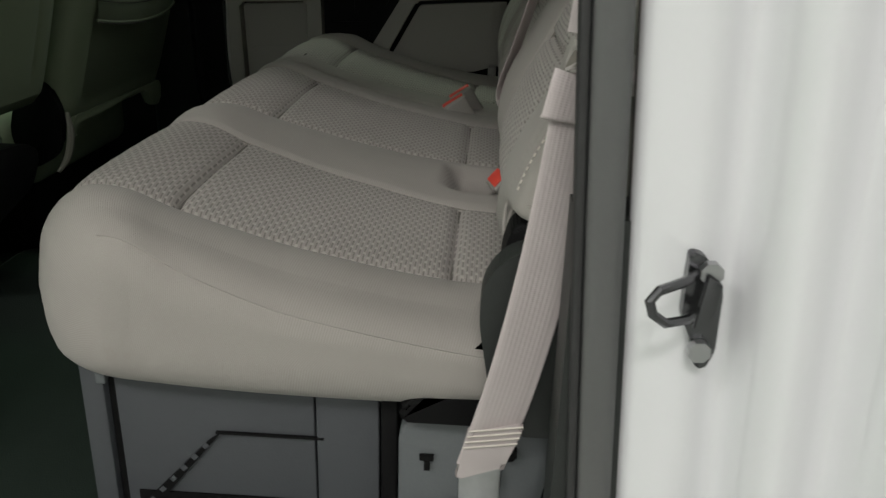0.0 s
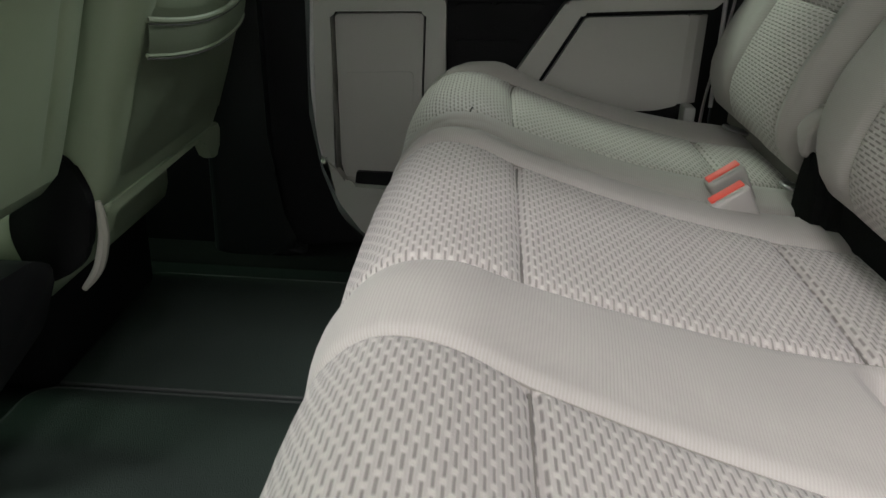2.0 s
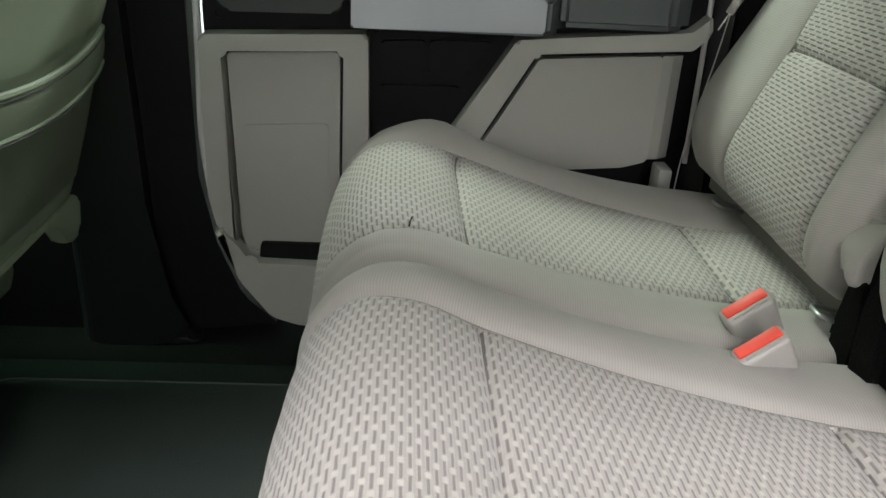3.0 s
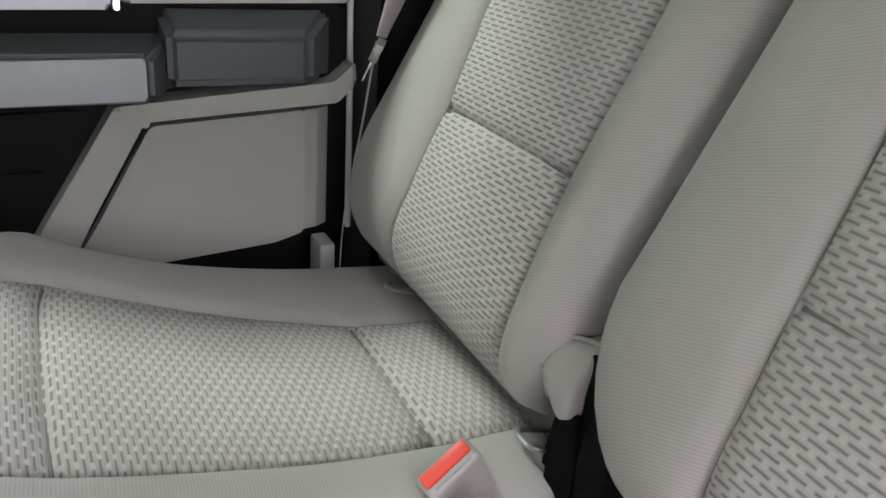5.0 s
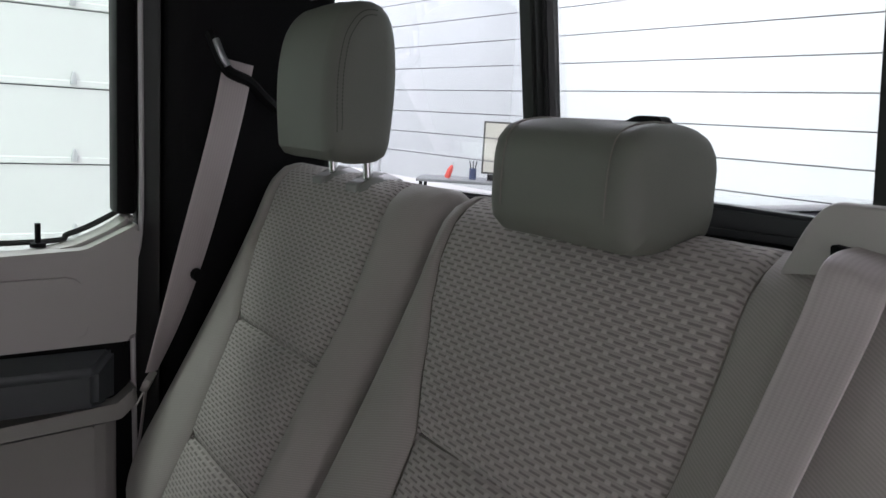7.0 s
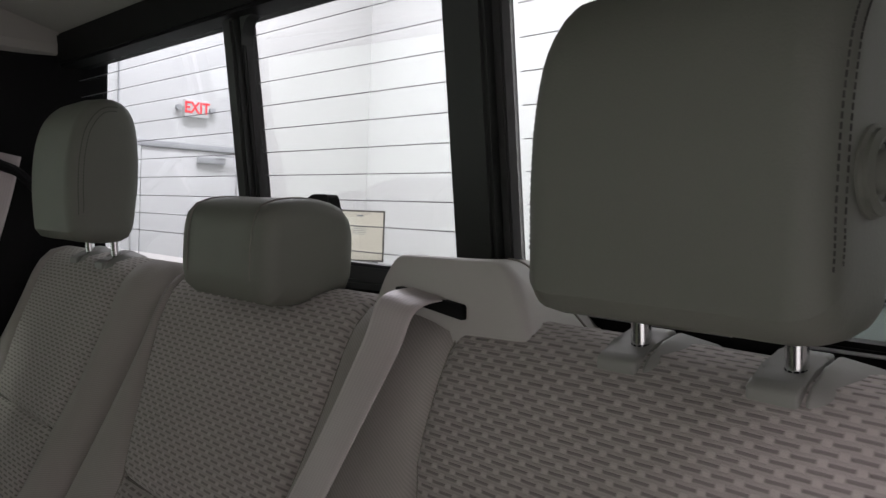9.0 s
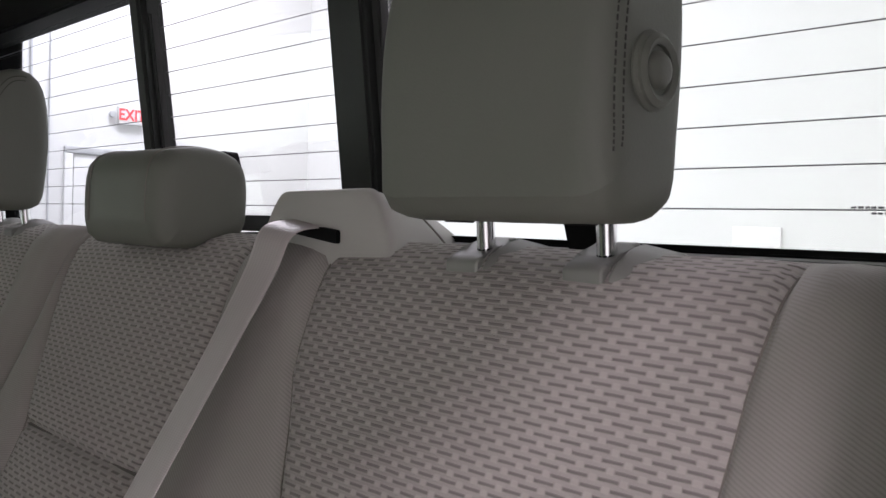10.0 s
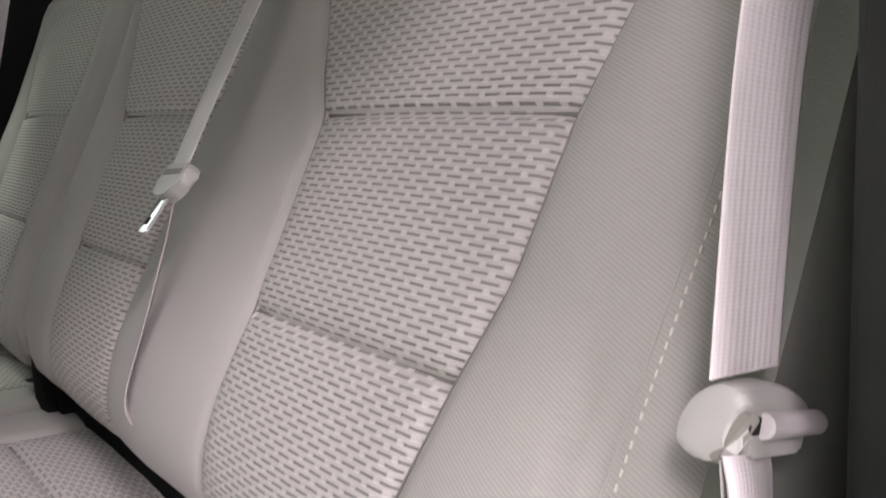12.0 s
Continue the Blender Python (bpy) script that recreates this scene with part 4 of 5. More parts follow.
def notch(y_edge):
    """Lifts the lower corner of a backrest beside y_edge, where the hinge comes through."""
    def warp(x, y, z):
        w = min(1.0, max(0.0, (0.075 - abs(y - y_edge)) / 0.018))
        if z < 0.585 and w > 0:
            up = 0.585 - 0.02 * (0.585 - z) / 0.1
            return (x + w * 0.3 * (up - z) * (1 if x < 0 else 0), y, z + w * (up - z))
        return (x, y, z)
    return warp


def wide_warp(x, y, z):
    """The hinge notch at the outer foot, and the inner lower corner drawn back from the seat gap."""
    if y > 0.10:
        pull = lerp_table([(0.47, 0.07), (0.51, 0.062), (0.54, 0.048), (0.567, 0.030), (0.60, 0.012), (0.64, 0.0)], z)
        return (x, y - pull * ((y - 0.10) / 0.152) ** 1.5, z)
    return notch(-0.758)(x, y, z)


def narrow_warp(x, y, z):
    if y < 0.36:
        pull = lerp_table([(0.47, 0.05), (0.52, 0.035), (0.55, 0.012), (0.575, 0.0)], z)
        return (x, y + pull * ((0.36 - y) / 0.092) ** 1.5, z)
    return (x, y, z)


BACK_WIDE = [(-0.015, 0.489), (-0.050, 0.505), *BACK[2:-2], (0.045, 0.502), (0.015, 0.489)]
pb = Pillow(BACK_WIDE, BACK_SPINE, -0.760, 0.252, 0.036, 0.030, [B_NEAR_OUT, B_NEAR_IN, B_MID_R, B_MID_L],
            [("z", 0.692), ("z", 0.846)], [("z", 0.502), ("x", 0.205, 0.4)], fullness=0.004, bulge=0.007, warp=wide_warp).prepare(0.5)
back60 = pb.build("backrest", "back_insert", {1, 3}, M_RIB_BACK, M_KNIT, wide, "ribbed beige cloth backrest", "dashed beige knit panel")
pb2 = Pillow(BACK, BACK_SPINE, 0.268, 0.760, 0.036, 0.044, [B_FAR_IN, B_FAR_OUT],
             [("z", 0.692), ("z", 0.846)], [("z", 0.49), ("x", 0.205, 0.4)], fullness=0.004, bulge=0.008, warp=narrow_warp).prepare(0.5)
back40 = pb2.build("backrest", "back_insert", {1}, M_RIB_BACK, M_KNIT, narrow, "ribbed beige cloth backrest", "dashed beige knit panel")


# strips filling the seat gap; the wide bench's is black to stand for shade
part("gap_fill", slab([(-0.030, 0.449), (-0.030, 0.490), (-0.02, 0.50), (0.03, 0.50), (0.03, 0.449)], "y", -0.735, 0.20), M_CARPET, wide, "black strip standing in for seat gap shade")
part("gap_fill", slab([(-0.018, 0.449), (-0.018, 0.490), (-0.01, 0.50), (0.03, 0.50), (0.03, 0.449)], "y", 0.30, 0.738), M_SIDE, narrow, "olive cloth lining in the seat gap")
# light stitching down the outer edge of the near backrest
def near_edge(z, y, lift):
    """A point on the rounded outer end of the near backrest."""
    p, n = pb.at(pb.find("z", z, 0.02))
    th = math.asin(max(0.0, min(1.0, 1 - (y - pb.y0) / pb.r0)))
    q = p - n * (min(pb.r0, 0.75 * pb.half) * (1 - math.cos(th)) - lift)
    return (q[0], y, q[1])


for k in range(46):
    z = 0.600 + 0.0062 * k
    y = -0.732 - 0.055 * max(0.0, min(0.17, z - 0.66))
    part("stitch", tube([near_edge(z, y, 0.0006), near_edge(z + 0.0033, y, 0.0006)], 0.0009, seg=4), M_STITCH, back60)
part("edge_seam", tube([near_edge(z, -0.7255 - 0.055 * max(0.0, min(0.17, z - 0.66)), -0.0002) for z in np.linspace(0.60, 0.885, 32)], 0.0007, seg=5), M_RIB, back60)
part("side_panel", slab(rounded([(-0.028, 0.602), (0.035, 0.73), (0.085, 0.84), (0.130, 0.94), (0.175, 1.035), (0.270, 1.035), (0.270, 0.602)], 0.02), "y", -0.779, -0.752, bevel=0.004), M_SIDE, back60, "olive-grey cloth side of the backrest")
# piped lips round the hinge notches
def lip(points, owner):
    part("piping", tube(curve_through(points, 6), 0.0018, seg=8), M_RIB, owner, "piped cloth lip")


for dz, dx in ((0.0, 0.0), (-0.0085, 0.004)):
    lip([(-0.046 + dx, -0.692, 0.500), (-0.066 + dx, -0.688, 0.535), (-0.067 + dx, -0.684 - dx, 0.566 + dz), (-0.062 + dx, -0.695, 0.582 + dz), (-0.055 + dx, -0.730, 0.589 + dz), (-0.042, -0.758, 0.591 + dz), (0.0, -0.764, 0.588 + dz), (0.05, -0.764, 0.584 + dz)], back60)
flap = rounded([(0.256, 0.520), (0.276, 0.538), (0.288, 0.558), (0.286, 0.576), (0.268, 0.586), (0.238, 0.594), (0.239, 0.574), (0.243, 0.550), (0.243, 0.530)], 0.008)
bm = dome(flap, "x", [(1.0, -0.02), (1.0, -0.054), (0.96, -0.059), (0.85, -0.0615), (0.6, -0.0625), (0.2, -0.063)])
for v in bm.verts:
    v.co.x += 0.5 * max(0.0, v.co.z - 0.555)
flap_ob = part("corner_flap", bm, M_RIB, back40, "sewn cloth corner flap")
part("piping", tube(curve_through([(-0.056, 0.276, 0.532), (-0.057, 0.283, 0.544), (-0.056, 0.2885, 0.558), (-0.046, 0.2855, 0.577), (-0.041, 0.268, 0.587), (-0.037, 0.240, 0.594)], 6), 0.0022, seg=8), M_RIB, flap_ob, "piped cloth lip")


# ---------------------------------------------------------------- headrests
HEAD = [(0.1085, 1.100), (0.106, 1.120), (0.103, 1.165), (0.105, 1.215), (0.116, 1.258), (0.142, 1.287), (0.176, 1.289), (0.198, 1.262), (0.206, 1.20), (0.203, 1.135), (0.197, 1.100), (0.182, 1.088), (0.15, 1.0850), (0.119, 1.0885)]
HEAD_SPINE = [(0.152, 1.145), (0.157, 1.24)]


def headrest(yc, mirror, w):
    hr = thing("headrest", 0.165, yc, 1.055, "tall grey-beige vinyl headrest on two chrome posts", "headrest", "outer rear headrests")
    seams = [lambda p: yc - w + 0.027, lambda p: yc + w - 0.027]
    pad = Pillow(HEAD, HEAD_SPINE, yc - w, yc + w, 0.024, 0.024, seams, [], [("z", 1.12), ("z", 1.12, 0.2)], fullness=0.003, bulge=0.002, step=0.014, groove=0.0).prepare(0.1)
    pad.build("pad", "pad_face", {}, M_HEAD, M_HEAD, hr)
    # two rows of dark stitches where the face wraps round onto each side
    for sy in (-1, 1):
        for inset, dip in ((0.0125, 0.0026), (0.0188, 0.0005)):
            bm = bmesh.new()
            for s in np.linspace(pad.lo, pad.lo + (pad.hi - pad.lo) * 0.52, 42):
                ends = []
                for ds in (0.0, 0.0033):
                    p, n = pad.at(s + ds)
                    ends.append((float(p[0] - n[0] * inset), yc + sy * (w - dip + 0.0001), float(p[1] - n[1] * inset)))
                add_tube(bm, ends, 0.00065, seg=5)
            part("seam", bm, M_STITCH_DARK, hr, "dark stitched seam")
    for sy in (-0.052, 0.052):
        part("post_hole", tube([(0.158, yc + sy + 0.004, 1.0862), (0.158, yc + sy + 0.004, 1.0842)], [0.012, 0.0105], seg=14), M_BLACK, hr, "dark post opening")
        part("post", tube([(0.189, yc + sy, 1.03), (0.178, yc + sy, 1.125)], 0.0068, seg=12), M_CHROME, hr, "chrome post")
    side = -1 if mirror else 1
    y = yc + side * w
    bm = tube([(0.152, y - side * 0.010, 1.176), (0.152, y + side * 0.0015, 1.176), (0.152, y + side * 0.0035, 1.176)], [0.024, 0.024, 0.0215], seg=24)
    button = part("tilt_button", bm, M_HEAD, hr, "round grey tilt button")
    part("button_cap", tube([(0.152, y + side * 0.001, 1.176), (0.152, y + side * 0.006, 1.176), (0.152, y + side * 0.009, 1.176), (0.152, y + side * 0.0102, 1.176)], [0.0118, 0.0112, 0.0085, 0.004], seg=16), M_HEAD, button)
    part("button_ring", tube([(0.152 + 0.0185 * math.cos(a / 20 * 6.2832), y + side * 0.0035, 1.176 + 0.0185 * math.sin(a / 20 * 6.2832)) for a in range(20)], 0.0042, seg=6, closed=True), M_HEAD, button)
    return hr


def post_guide(y, parent):
    """A low moulded socket with a sloping front and a rounded thumb tab beside it."""
    block = [(0.1605, 1.034), (0.1595, 1.0560), (0.165, 1.0600), (0.180, 1.0640), (0.198, 1.0735), (0.208, 1.0745), (0.208, 1.034)]
    g = even_shading(part("post_guide", slab(block, "y", y - 0.0125, y + 0.0185, bevel=0.0024, seg=3), M_GUIDE, parent, "grey plastic headrest guide"))
    part("post_collar", tube([(0.1865, y, 1.058), (0.1853, y, 1.0655), (0.1852, y, 1.0662)], [0.0072, 0.0072, 0.0070], seg=16), M_BLACK, g, "dark post collar")
    side = [(0.1620, 1.034), (0.1615, 1.0520), (0.168, 1.0605), (0.186, 1.0700), (0.206, 1.0745), (0.210, 1.034)]
    tab = slab(side, "y", y - 0.0450, y - 0.0140, bevel=0.004, seg=3)
    for v in tab.verts:
        drop = max(0.0, (y - 0.0140 - v.co.y) / 0.031)
        v.co.z -= 0.007 * drop ** 2 * max(0.0, min(1.0, (v.co.z - 1.04) / 0.02))
        v.co.x += 0.010 * drop ** 2
    even_shading(part("release_tab", tab, M_GUIDE, g))


headrest(-0.4970, True, 0.0980)
headrest(0.5100, False, 0.0920)
for y in (-0.549, -0.445):
    post_guide(y, wide)
for y in (0.458, 0.562):
    post_guide(y, narrow)

LOW = [(0.128, 1.052), (0.1165, 1.064), (0.113, 1.095), (0.116, 1.132), (0.128, 1.150), (0.165, 1.157), (0.205, 1.151), (0.222, 1.130), (0.224, 1.090), (0.216, 1.062), (0.19, 1.054), (0.155, 1.050)]
mid_hr = thing("headrest", 0.17, 0.008, 1.055, "low grey-beige vinyl middle headrest resting on the backrest", "headrest")
mp = Pillow(LOW, [(0.150, 1.100), (0.190, 1.105)], -0.080, 0.106, 0.022, 0.022, [lambda p: -0.053, lambda p: 0.079], [], [("z", 1.075), ("z", 1.075, 0.15)], fullness=0.003, bulge=0.0, step=0.014, groove=0.0016).prepare(0.1)
mp.build("pad", "pad_face", {}, M_HEAD, M_HEAD, mid_hr)
for y in (-0.053, 0.079):
    line = [(float(mp.at(s)[0][0]), y, float(mp.at(s)[0][1])) for s in np.linspace(mp.lo, mp.hi, 30)]
    part("stitch_line", tube(line, 0.0008, seg=4), M_SEAM, mid_hr, "sewn seam")

tether = part("tether_strap", slab(rounded([(-0.468, 1.125), (-0.520, 1.125), (-0.520, 1.045), (-0.490, 1.045), (-0.480, 1.08)], 0.008), "x", 0.236, 0.240, bevel=0.001), M_BLACK)
tagged(tether, "black child seat tether strap behind the headrest", "strap")

# ---------------------------------------------------------------- middle belt tower and its strap
tower = thing("belt_tower", 0.22, -0.245, 1.06, "grey plastic shoulder belt outlet on the backrest top", "belt outlet")
bm = bmesh.new()
front = [(-0.368, 1.040), (-0.165, 1.040), (-0.184, 1.092), (-0.197, 1.110), (-0.322, 1.112), (-0.342, 1.096)]
rear = [(-0.366, 1.030), (-0.160, 1.030), (-0.170, 1.078), (-0.185, 1.102), (-0.252, 1.108), (-0.318, 1.072)]
fa, ra = rounded(front, 0.010, 6), rounded(rear, 0.012, 6)
fc = Vector((sum(y for y, _ in fa) / len(fa), sum(z for _, z in fa) / len(fa)))
rings = []
for size, dx, t in ((0.0, 0.0, 0.0), (0.55, 0.0, 0.0), (0.90, 0.0, 0.0), (0.955, 0.0006, 0.0), (0.98, 0.002, 0.0), (0.994, 0.0045, 0.0), (1.0, 0.008, 0.0), (1.0, 0.0, 0.2), (1.0, 0.0, 0.45), (1.0, 0.0, 0.7), (1.0, 0.0, 1.0)):
    ring = []
    for (ya, za), (yb, zb) in zip(fa, ra):
        p = fc + (Vector((ya, za)) - fc) * size
        slope = 0.1665 + 0.12 * (p.y - 1.040)
        x = (slope + dx) * (1 - t) + 0.292 * t
        ring.append(bm.verts.new((x, p.x * (1 - t) + yb * t, p.y * (1 - t) + zb * t)))
    rings.append(ring)
for ga, gb in zip(rings, rings[1:]):
    for i in range(len(ga)):
        bm.faces.new((ga[i], ga[(i + 1) % len(ga)], gb[(i + 1) % len(gb)], gb[i]))
bm.faces.new(rings[-1])
bmesh.ops.remove_doubles(bm, verts=bm.verts[:], dist=1e-5)
bmesh.ops.recalc_face_normals(bm, faces=bm.faces)
part("housing", bm, M_RETRACTOR, tower)
part("slot", slab(rounded([(-0.294, 1.063), (-0.211, 1.073), (-0.210, 1.083), (-0.292, 1.075)], 0.003), "x", 0.165, 0.1728), M_BLACK, tower, "dark strap slot")
part("part_line", tube(curve_through([(0.225, -0.285, 1.1112), (0.230, -0.301, 1.107), (0.236, -0.331, 1.085), (0.250, -0.352, 1.058), (0.262, -0.365, 1.038)], 5), 0.0009, seg=4), M_SEAM, tower, "moulded part line")

mid_belt = thing("seat_belt", 0.0, -0.21, 0.50, "beige middle seat belt hanging from the tower with a chrome tongue", "seat belt", "rear seat belts")
TONGUE = Vector((-0.016, -0.236, 0.792))
belt_strip("webbing", [(0.170, -0.247, 1.080), (0.138, -0.246, 1.072), (0.122, -0.243, 1.035), (0.080, -0.240, 0.96), (0.02, -0.237, 0.86), (-0.014, -0.236, 0.80)],
           [(0, 1, 0.13)] * 2 + [(0.02, 1, 0.05)] + [(0.12, 1, 0)] * 3, 0.046, mid_belt, "beige webbing strap")
belt_strip("webbing", [(-0.016, -0.236, 0.787), (-0.028, -0.224, 0.735), (-0.051, -0.206, 0.655), (-0.069, -0.193, 0.595), (-0.066, -0.190, 0.565), (-0.045, -0.188, 0.545)],
           [(0.5, 1, 0)] * 6, 0.034, mid_belt, "beige webbing strap")


def tongue(parent, at, along, across, size=1.0):
    """A seat belt tongue: moulded grip with a slot and a bright blade."""
    along, across = Vector(along).normalized(), Vector(across)
    across = (across - along * across.dot(along)).normalized()
    out = along.cross(across)
    bm = bmesh.new()
    pts = rounded([(-0.034, 0.012), (0.034, 0.012), (0.036, -0.004), (0.018, -0.022), (-0.018, -0.022), (-0.036, -0.004)], 0.012)
    add_slab(bm, pts, "z", -0.007, 0.007, bevel=0.004, seg=3)
    for v in bm.verts:
        v.co = Vector(at) + across * v.co.x * size - along * v.co.y * size + out * v.co.z * size
    grip = part("grip", bm, M_BUCKLE, parent, "beige plastic grip")
    bm = bmesh.new()
    add_slab(bm, [(-0.026, 0.006), (0.026, 0.006), (0.026, 0.0), (-0.026, 0.0)], "z", -0.0076, 0.0076)
    for v in bm.verts:
        v.co = Vector(at) + across * v.co.x * size - along * v.co.y * size + out * v.co.z * size
    part("strap_slot", bm, M_SEAM, grip)
    bm = bmesh.new()
    add_slab(bm, rounded([(-0.012, -0.018), (0.012, -0.018), (0.012, -0.058), (-0.012, -0.058)], 0.004), "z", -0.0014, 0.0014, bevel=0.0005)
    for v in bm.verts:
        v.co = Vector(at) + across * v.co.x * size - along * v.co.y * size + out * v.co.z * size
    blade = part("blade", bm, M_CHROME, parent, "bright steel blade")
    bm = bmesh.new()
    add_slab(bm, rounded([(-0.005, -0.042), (0.005, -0.042), (0.005, -0.050), (-0.005, -0.050)], 0.002), "z", -0.0018, 0.0018)
    for v in bm.verts:
        v.co = Vector(at) + across * v.co.x * size - along * v.co.y * size + out * v.co.z * size
    part("blade_hole", bm, M_BLACK, blade)


tongue(mid_belt, TONGUE, (-0.60, 0.0, -0.70), (0.25, 1, 0.1))

# ---------------------------------------------------------------- driver side belt
nb = thing("seat_belt", -0.09, -0.79, 0.33, "beige outer seat belt with its tongue, anchored low by the jamb", "seat belt", "rear seat belts")
belt_strip("webbing", [(0.072, -0.800, 1.235), (0.045, -0.788, 1.05), (0.024, -0.786, 0.94), (0.006, -0.786, 0.86), (-0.008, -0.787, 0.742)],
           [(1, -0.08, -0.10)] * 5, 0.047, nb, "beige webbing strap")
belt_strip("webbing", [(-0.0155, -0.790, 0.714), (-0.020, -0.795, 0.66), (-0.035, -0.797, 0.55), (-0.056, -0.796, 0.44), (-0.080, -0.79, 0.345)],
           [(1, 0.2, -0.18)] * 5, 0.047, nb, "beige webbing strap")
part("sewn_end", slab(rounded([(-0.103, 0.334), (-0.058, 0.352), (-0.042, 0.396), (-0.092, 0.388)], 0.006), "y", -0.7985, -0.7835, bevel=0.003), M_BELT, nb, "doubled sewn strap end")
for k in range(4):
    z = 0.396 - 0.006 * k
    part("stitch_line", tube([(-0.092 - 0.0015 * k, -0.8005, z - 0.006), (-0.043 - 0.0015 * k, -0.8005, z + 0.002)], 0.001, seg=4), M_STITCH, nb)
# its grip: a domed cap with a bright bar that the strap turns round
GRIP, GX, GZ = Vector((-0.006, -0.7885, 0.729)), Vector((1, 0.08, -0.30)).normalized(), Vector((0.20, 0, 1)).normalized()


def on_grip(bm):
    for v in bm.verts:
        # the slotted arm of the grip curls back towards the seat
        curl = 0.86 * max(0.0, -0.026 - v.co.x)
        v.co.x = max(v.co.x, -0.026) - 0.12 * curl
        v.co.z -= 0.60 * curl
        v.co = GRIP + GX * v.co.x * 0.86 + Vector((0, -1, 0)) * v.co.z + GZ * v.co.y * 0.48
    return bm


cap = rounded([(-0.054, -0.046), (-0.053, -0.024), (-0.044, -0.002), (-0.028, 0.014), (0.002, 0.020), (0.032, 0.016), (0.053, 0.006), (0.064, -0.003), (0.062, -0.014), (-0.006, -0.015), (-0.020, -0.024), (-0.036, -0.054)], 0.007)
grip = part("grip", on_grip(dome(cap, "z", [(0.94, -0.006), (1.0, -0.003), (1.0, 0.001), (0.97, 0.0042), (0.90, 0.0064), (0.7, 0.0076), (0.3, 0.0080)])), M_BUCKLE, nb, "beige plastic grip")
bar_a, bar_b = (GRIP + GX * 0.86 * x + GZ * 0.48 * -0.016 + Vector((0, -0.0085, 0)) for x in (-0.0065, 0.0635))
part("strap_bar", tube([bar_a, bar_a.lerp(bar_b, 0.02), bar_a.lerp(bar_b, 0.98), bar_b], [0.0046, 0.0056, 0.0056, 0.0046], seg=18), M_BELT, grip, "webbing wound round the bar")
part("bar_hole", on_grip(dome(rounded([(-0.018, -0.008), (-0.004, -0.008), (-0.004, -0.024), (-0.018, -0.024)], 0.006), "z", [(1.0, 0.002), (1.0, 0.0084)])), M_BLACK, grip, "dark gap beside the bar")
part("grip_slot", on_grip(slab(rounded([(-0.022, -0.003), (-0.012, -0.009), (-0.036, -0.052), (-0.045, -0.046)], 0.004, 4), "z", 0.002, 0.0100)), M_SEAM, grip, "dark slot")
part("lower_flange", on_grip(slab(rounded([(-0.018, -0.024), (0.050, -0.024), (0.046, -0.044), (-0.014, -0.044)], 0.004), "z", -0.002, 0.0085, bevel=0.002)), M_BUCKLE, grip)
belt_strip("strap_fold", [(-0.0165, -0.7935, 0.711), (-0.0195, -0.7975, 0.70), (-0.024, -0.8005, 0.680), (-0.025, -0.7975, 0.679)], [(1, 0.2, -0.18)] * 4, 0.049, nb, "doubled webbing fold", thick=0.003)
ring = part("guide_ring", tube([(0.072 + 0.034 * math.cos(a / 16 * 6.2832), -0.81, 1.235 + 0.014 * math.sin(a / 16 * 6.2832)) for a in range(16)], 0.006, seg=8, closed=True), M_BLACK, nb, "black belt guide loop")
part("anchor_plate", box(-0.10, -0.06, -0.782, -0.778, 0.30, 0.345, bevel=0.001), M_STEEL, nb)

# ---------------------------------------------------------------- passenger side belt
fb = thing("seat_belt", -0.02, 0.76, 0.50, "beige outer seat belt hanging along the black pillar trim", "seat belt", "rear seat belts")
belt_strip("webbing", [(0.120, 0.782, 1.220), (0.096, 0.770, 1.12), (0.054, 0.758, 0.97), (0.012, 0.752, 0.832), (-0.022, 0.752, 0.735)],
           [(1, -0.3, -0.28), (1, -0.1, -0.2), (1, 0.0, -0.2), (0.85, 0.4, -0.1), (0.6, 0.7, 0)], 0.047, fb, "beige webbing strap")
belt_strip("webbing", [(-0.028, 0.755, 0.722), (-0.034, 0.775, 0.62), (-0.05, 0.785, 0.50), (-0.055, 0.785, 0.42)],
           [(0.35, 0.9, 0)] * 4, 0.044, fb, "beige webbing strap")
part("belt_stop", tube([(0.046, 0.733, 0.886), (0.046, 0.750, 0.886)], 0.010, seg=12), M_BLACK, fb, "small black strap stop")
tongue(fb, (-0.027, 0.748, 0.722), (-0.35, 0.2, -0.9), (0.45, 0.9, 0), 0.75)
part("guide_ring", tube(curve_through([(0.078, 0.80, 1.262), (0.086, 0.785, 1.235), (0.10, 0.775, 1.205), (0.135, 0.775, 1.19), (0.165, 0.78, 1.165), (0.19, 0.79, 1.15)], 6), 0.009, seg=8), M_BLACK, fb, "black belt guide")
part("guide_bolt", tube(curve_through([(0.082, 0.782, 1.252), (0.089, 0.772, 1.228), (0.097, 0.768, 1.212)], 4), 0.0055, seg=8), M_STEEL, fb, "bright steel guide edge")

# ---------------------------------------------------------------- buckles between the cushions


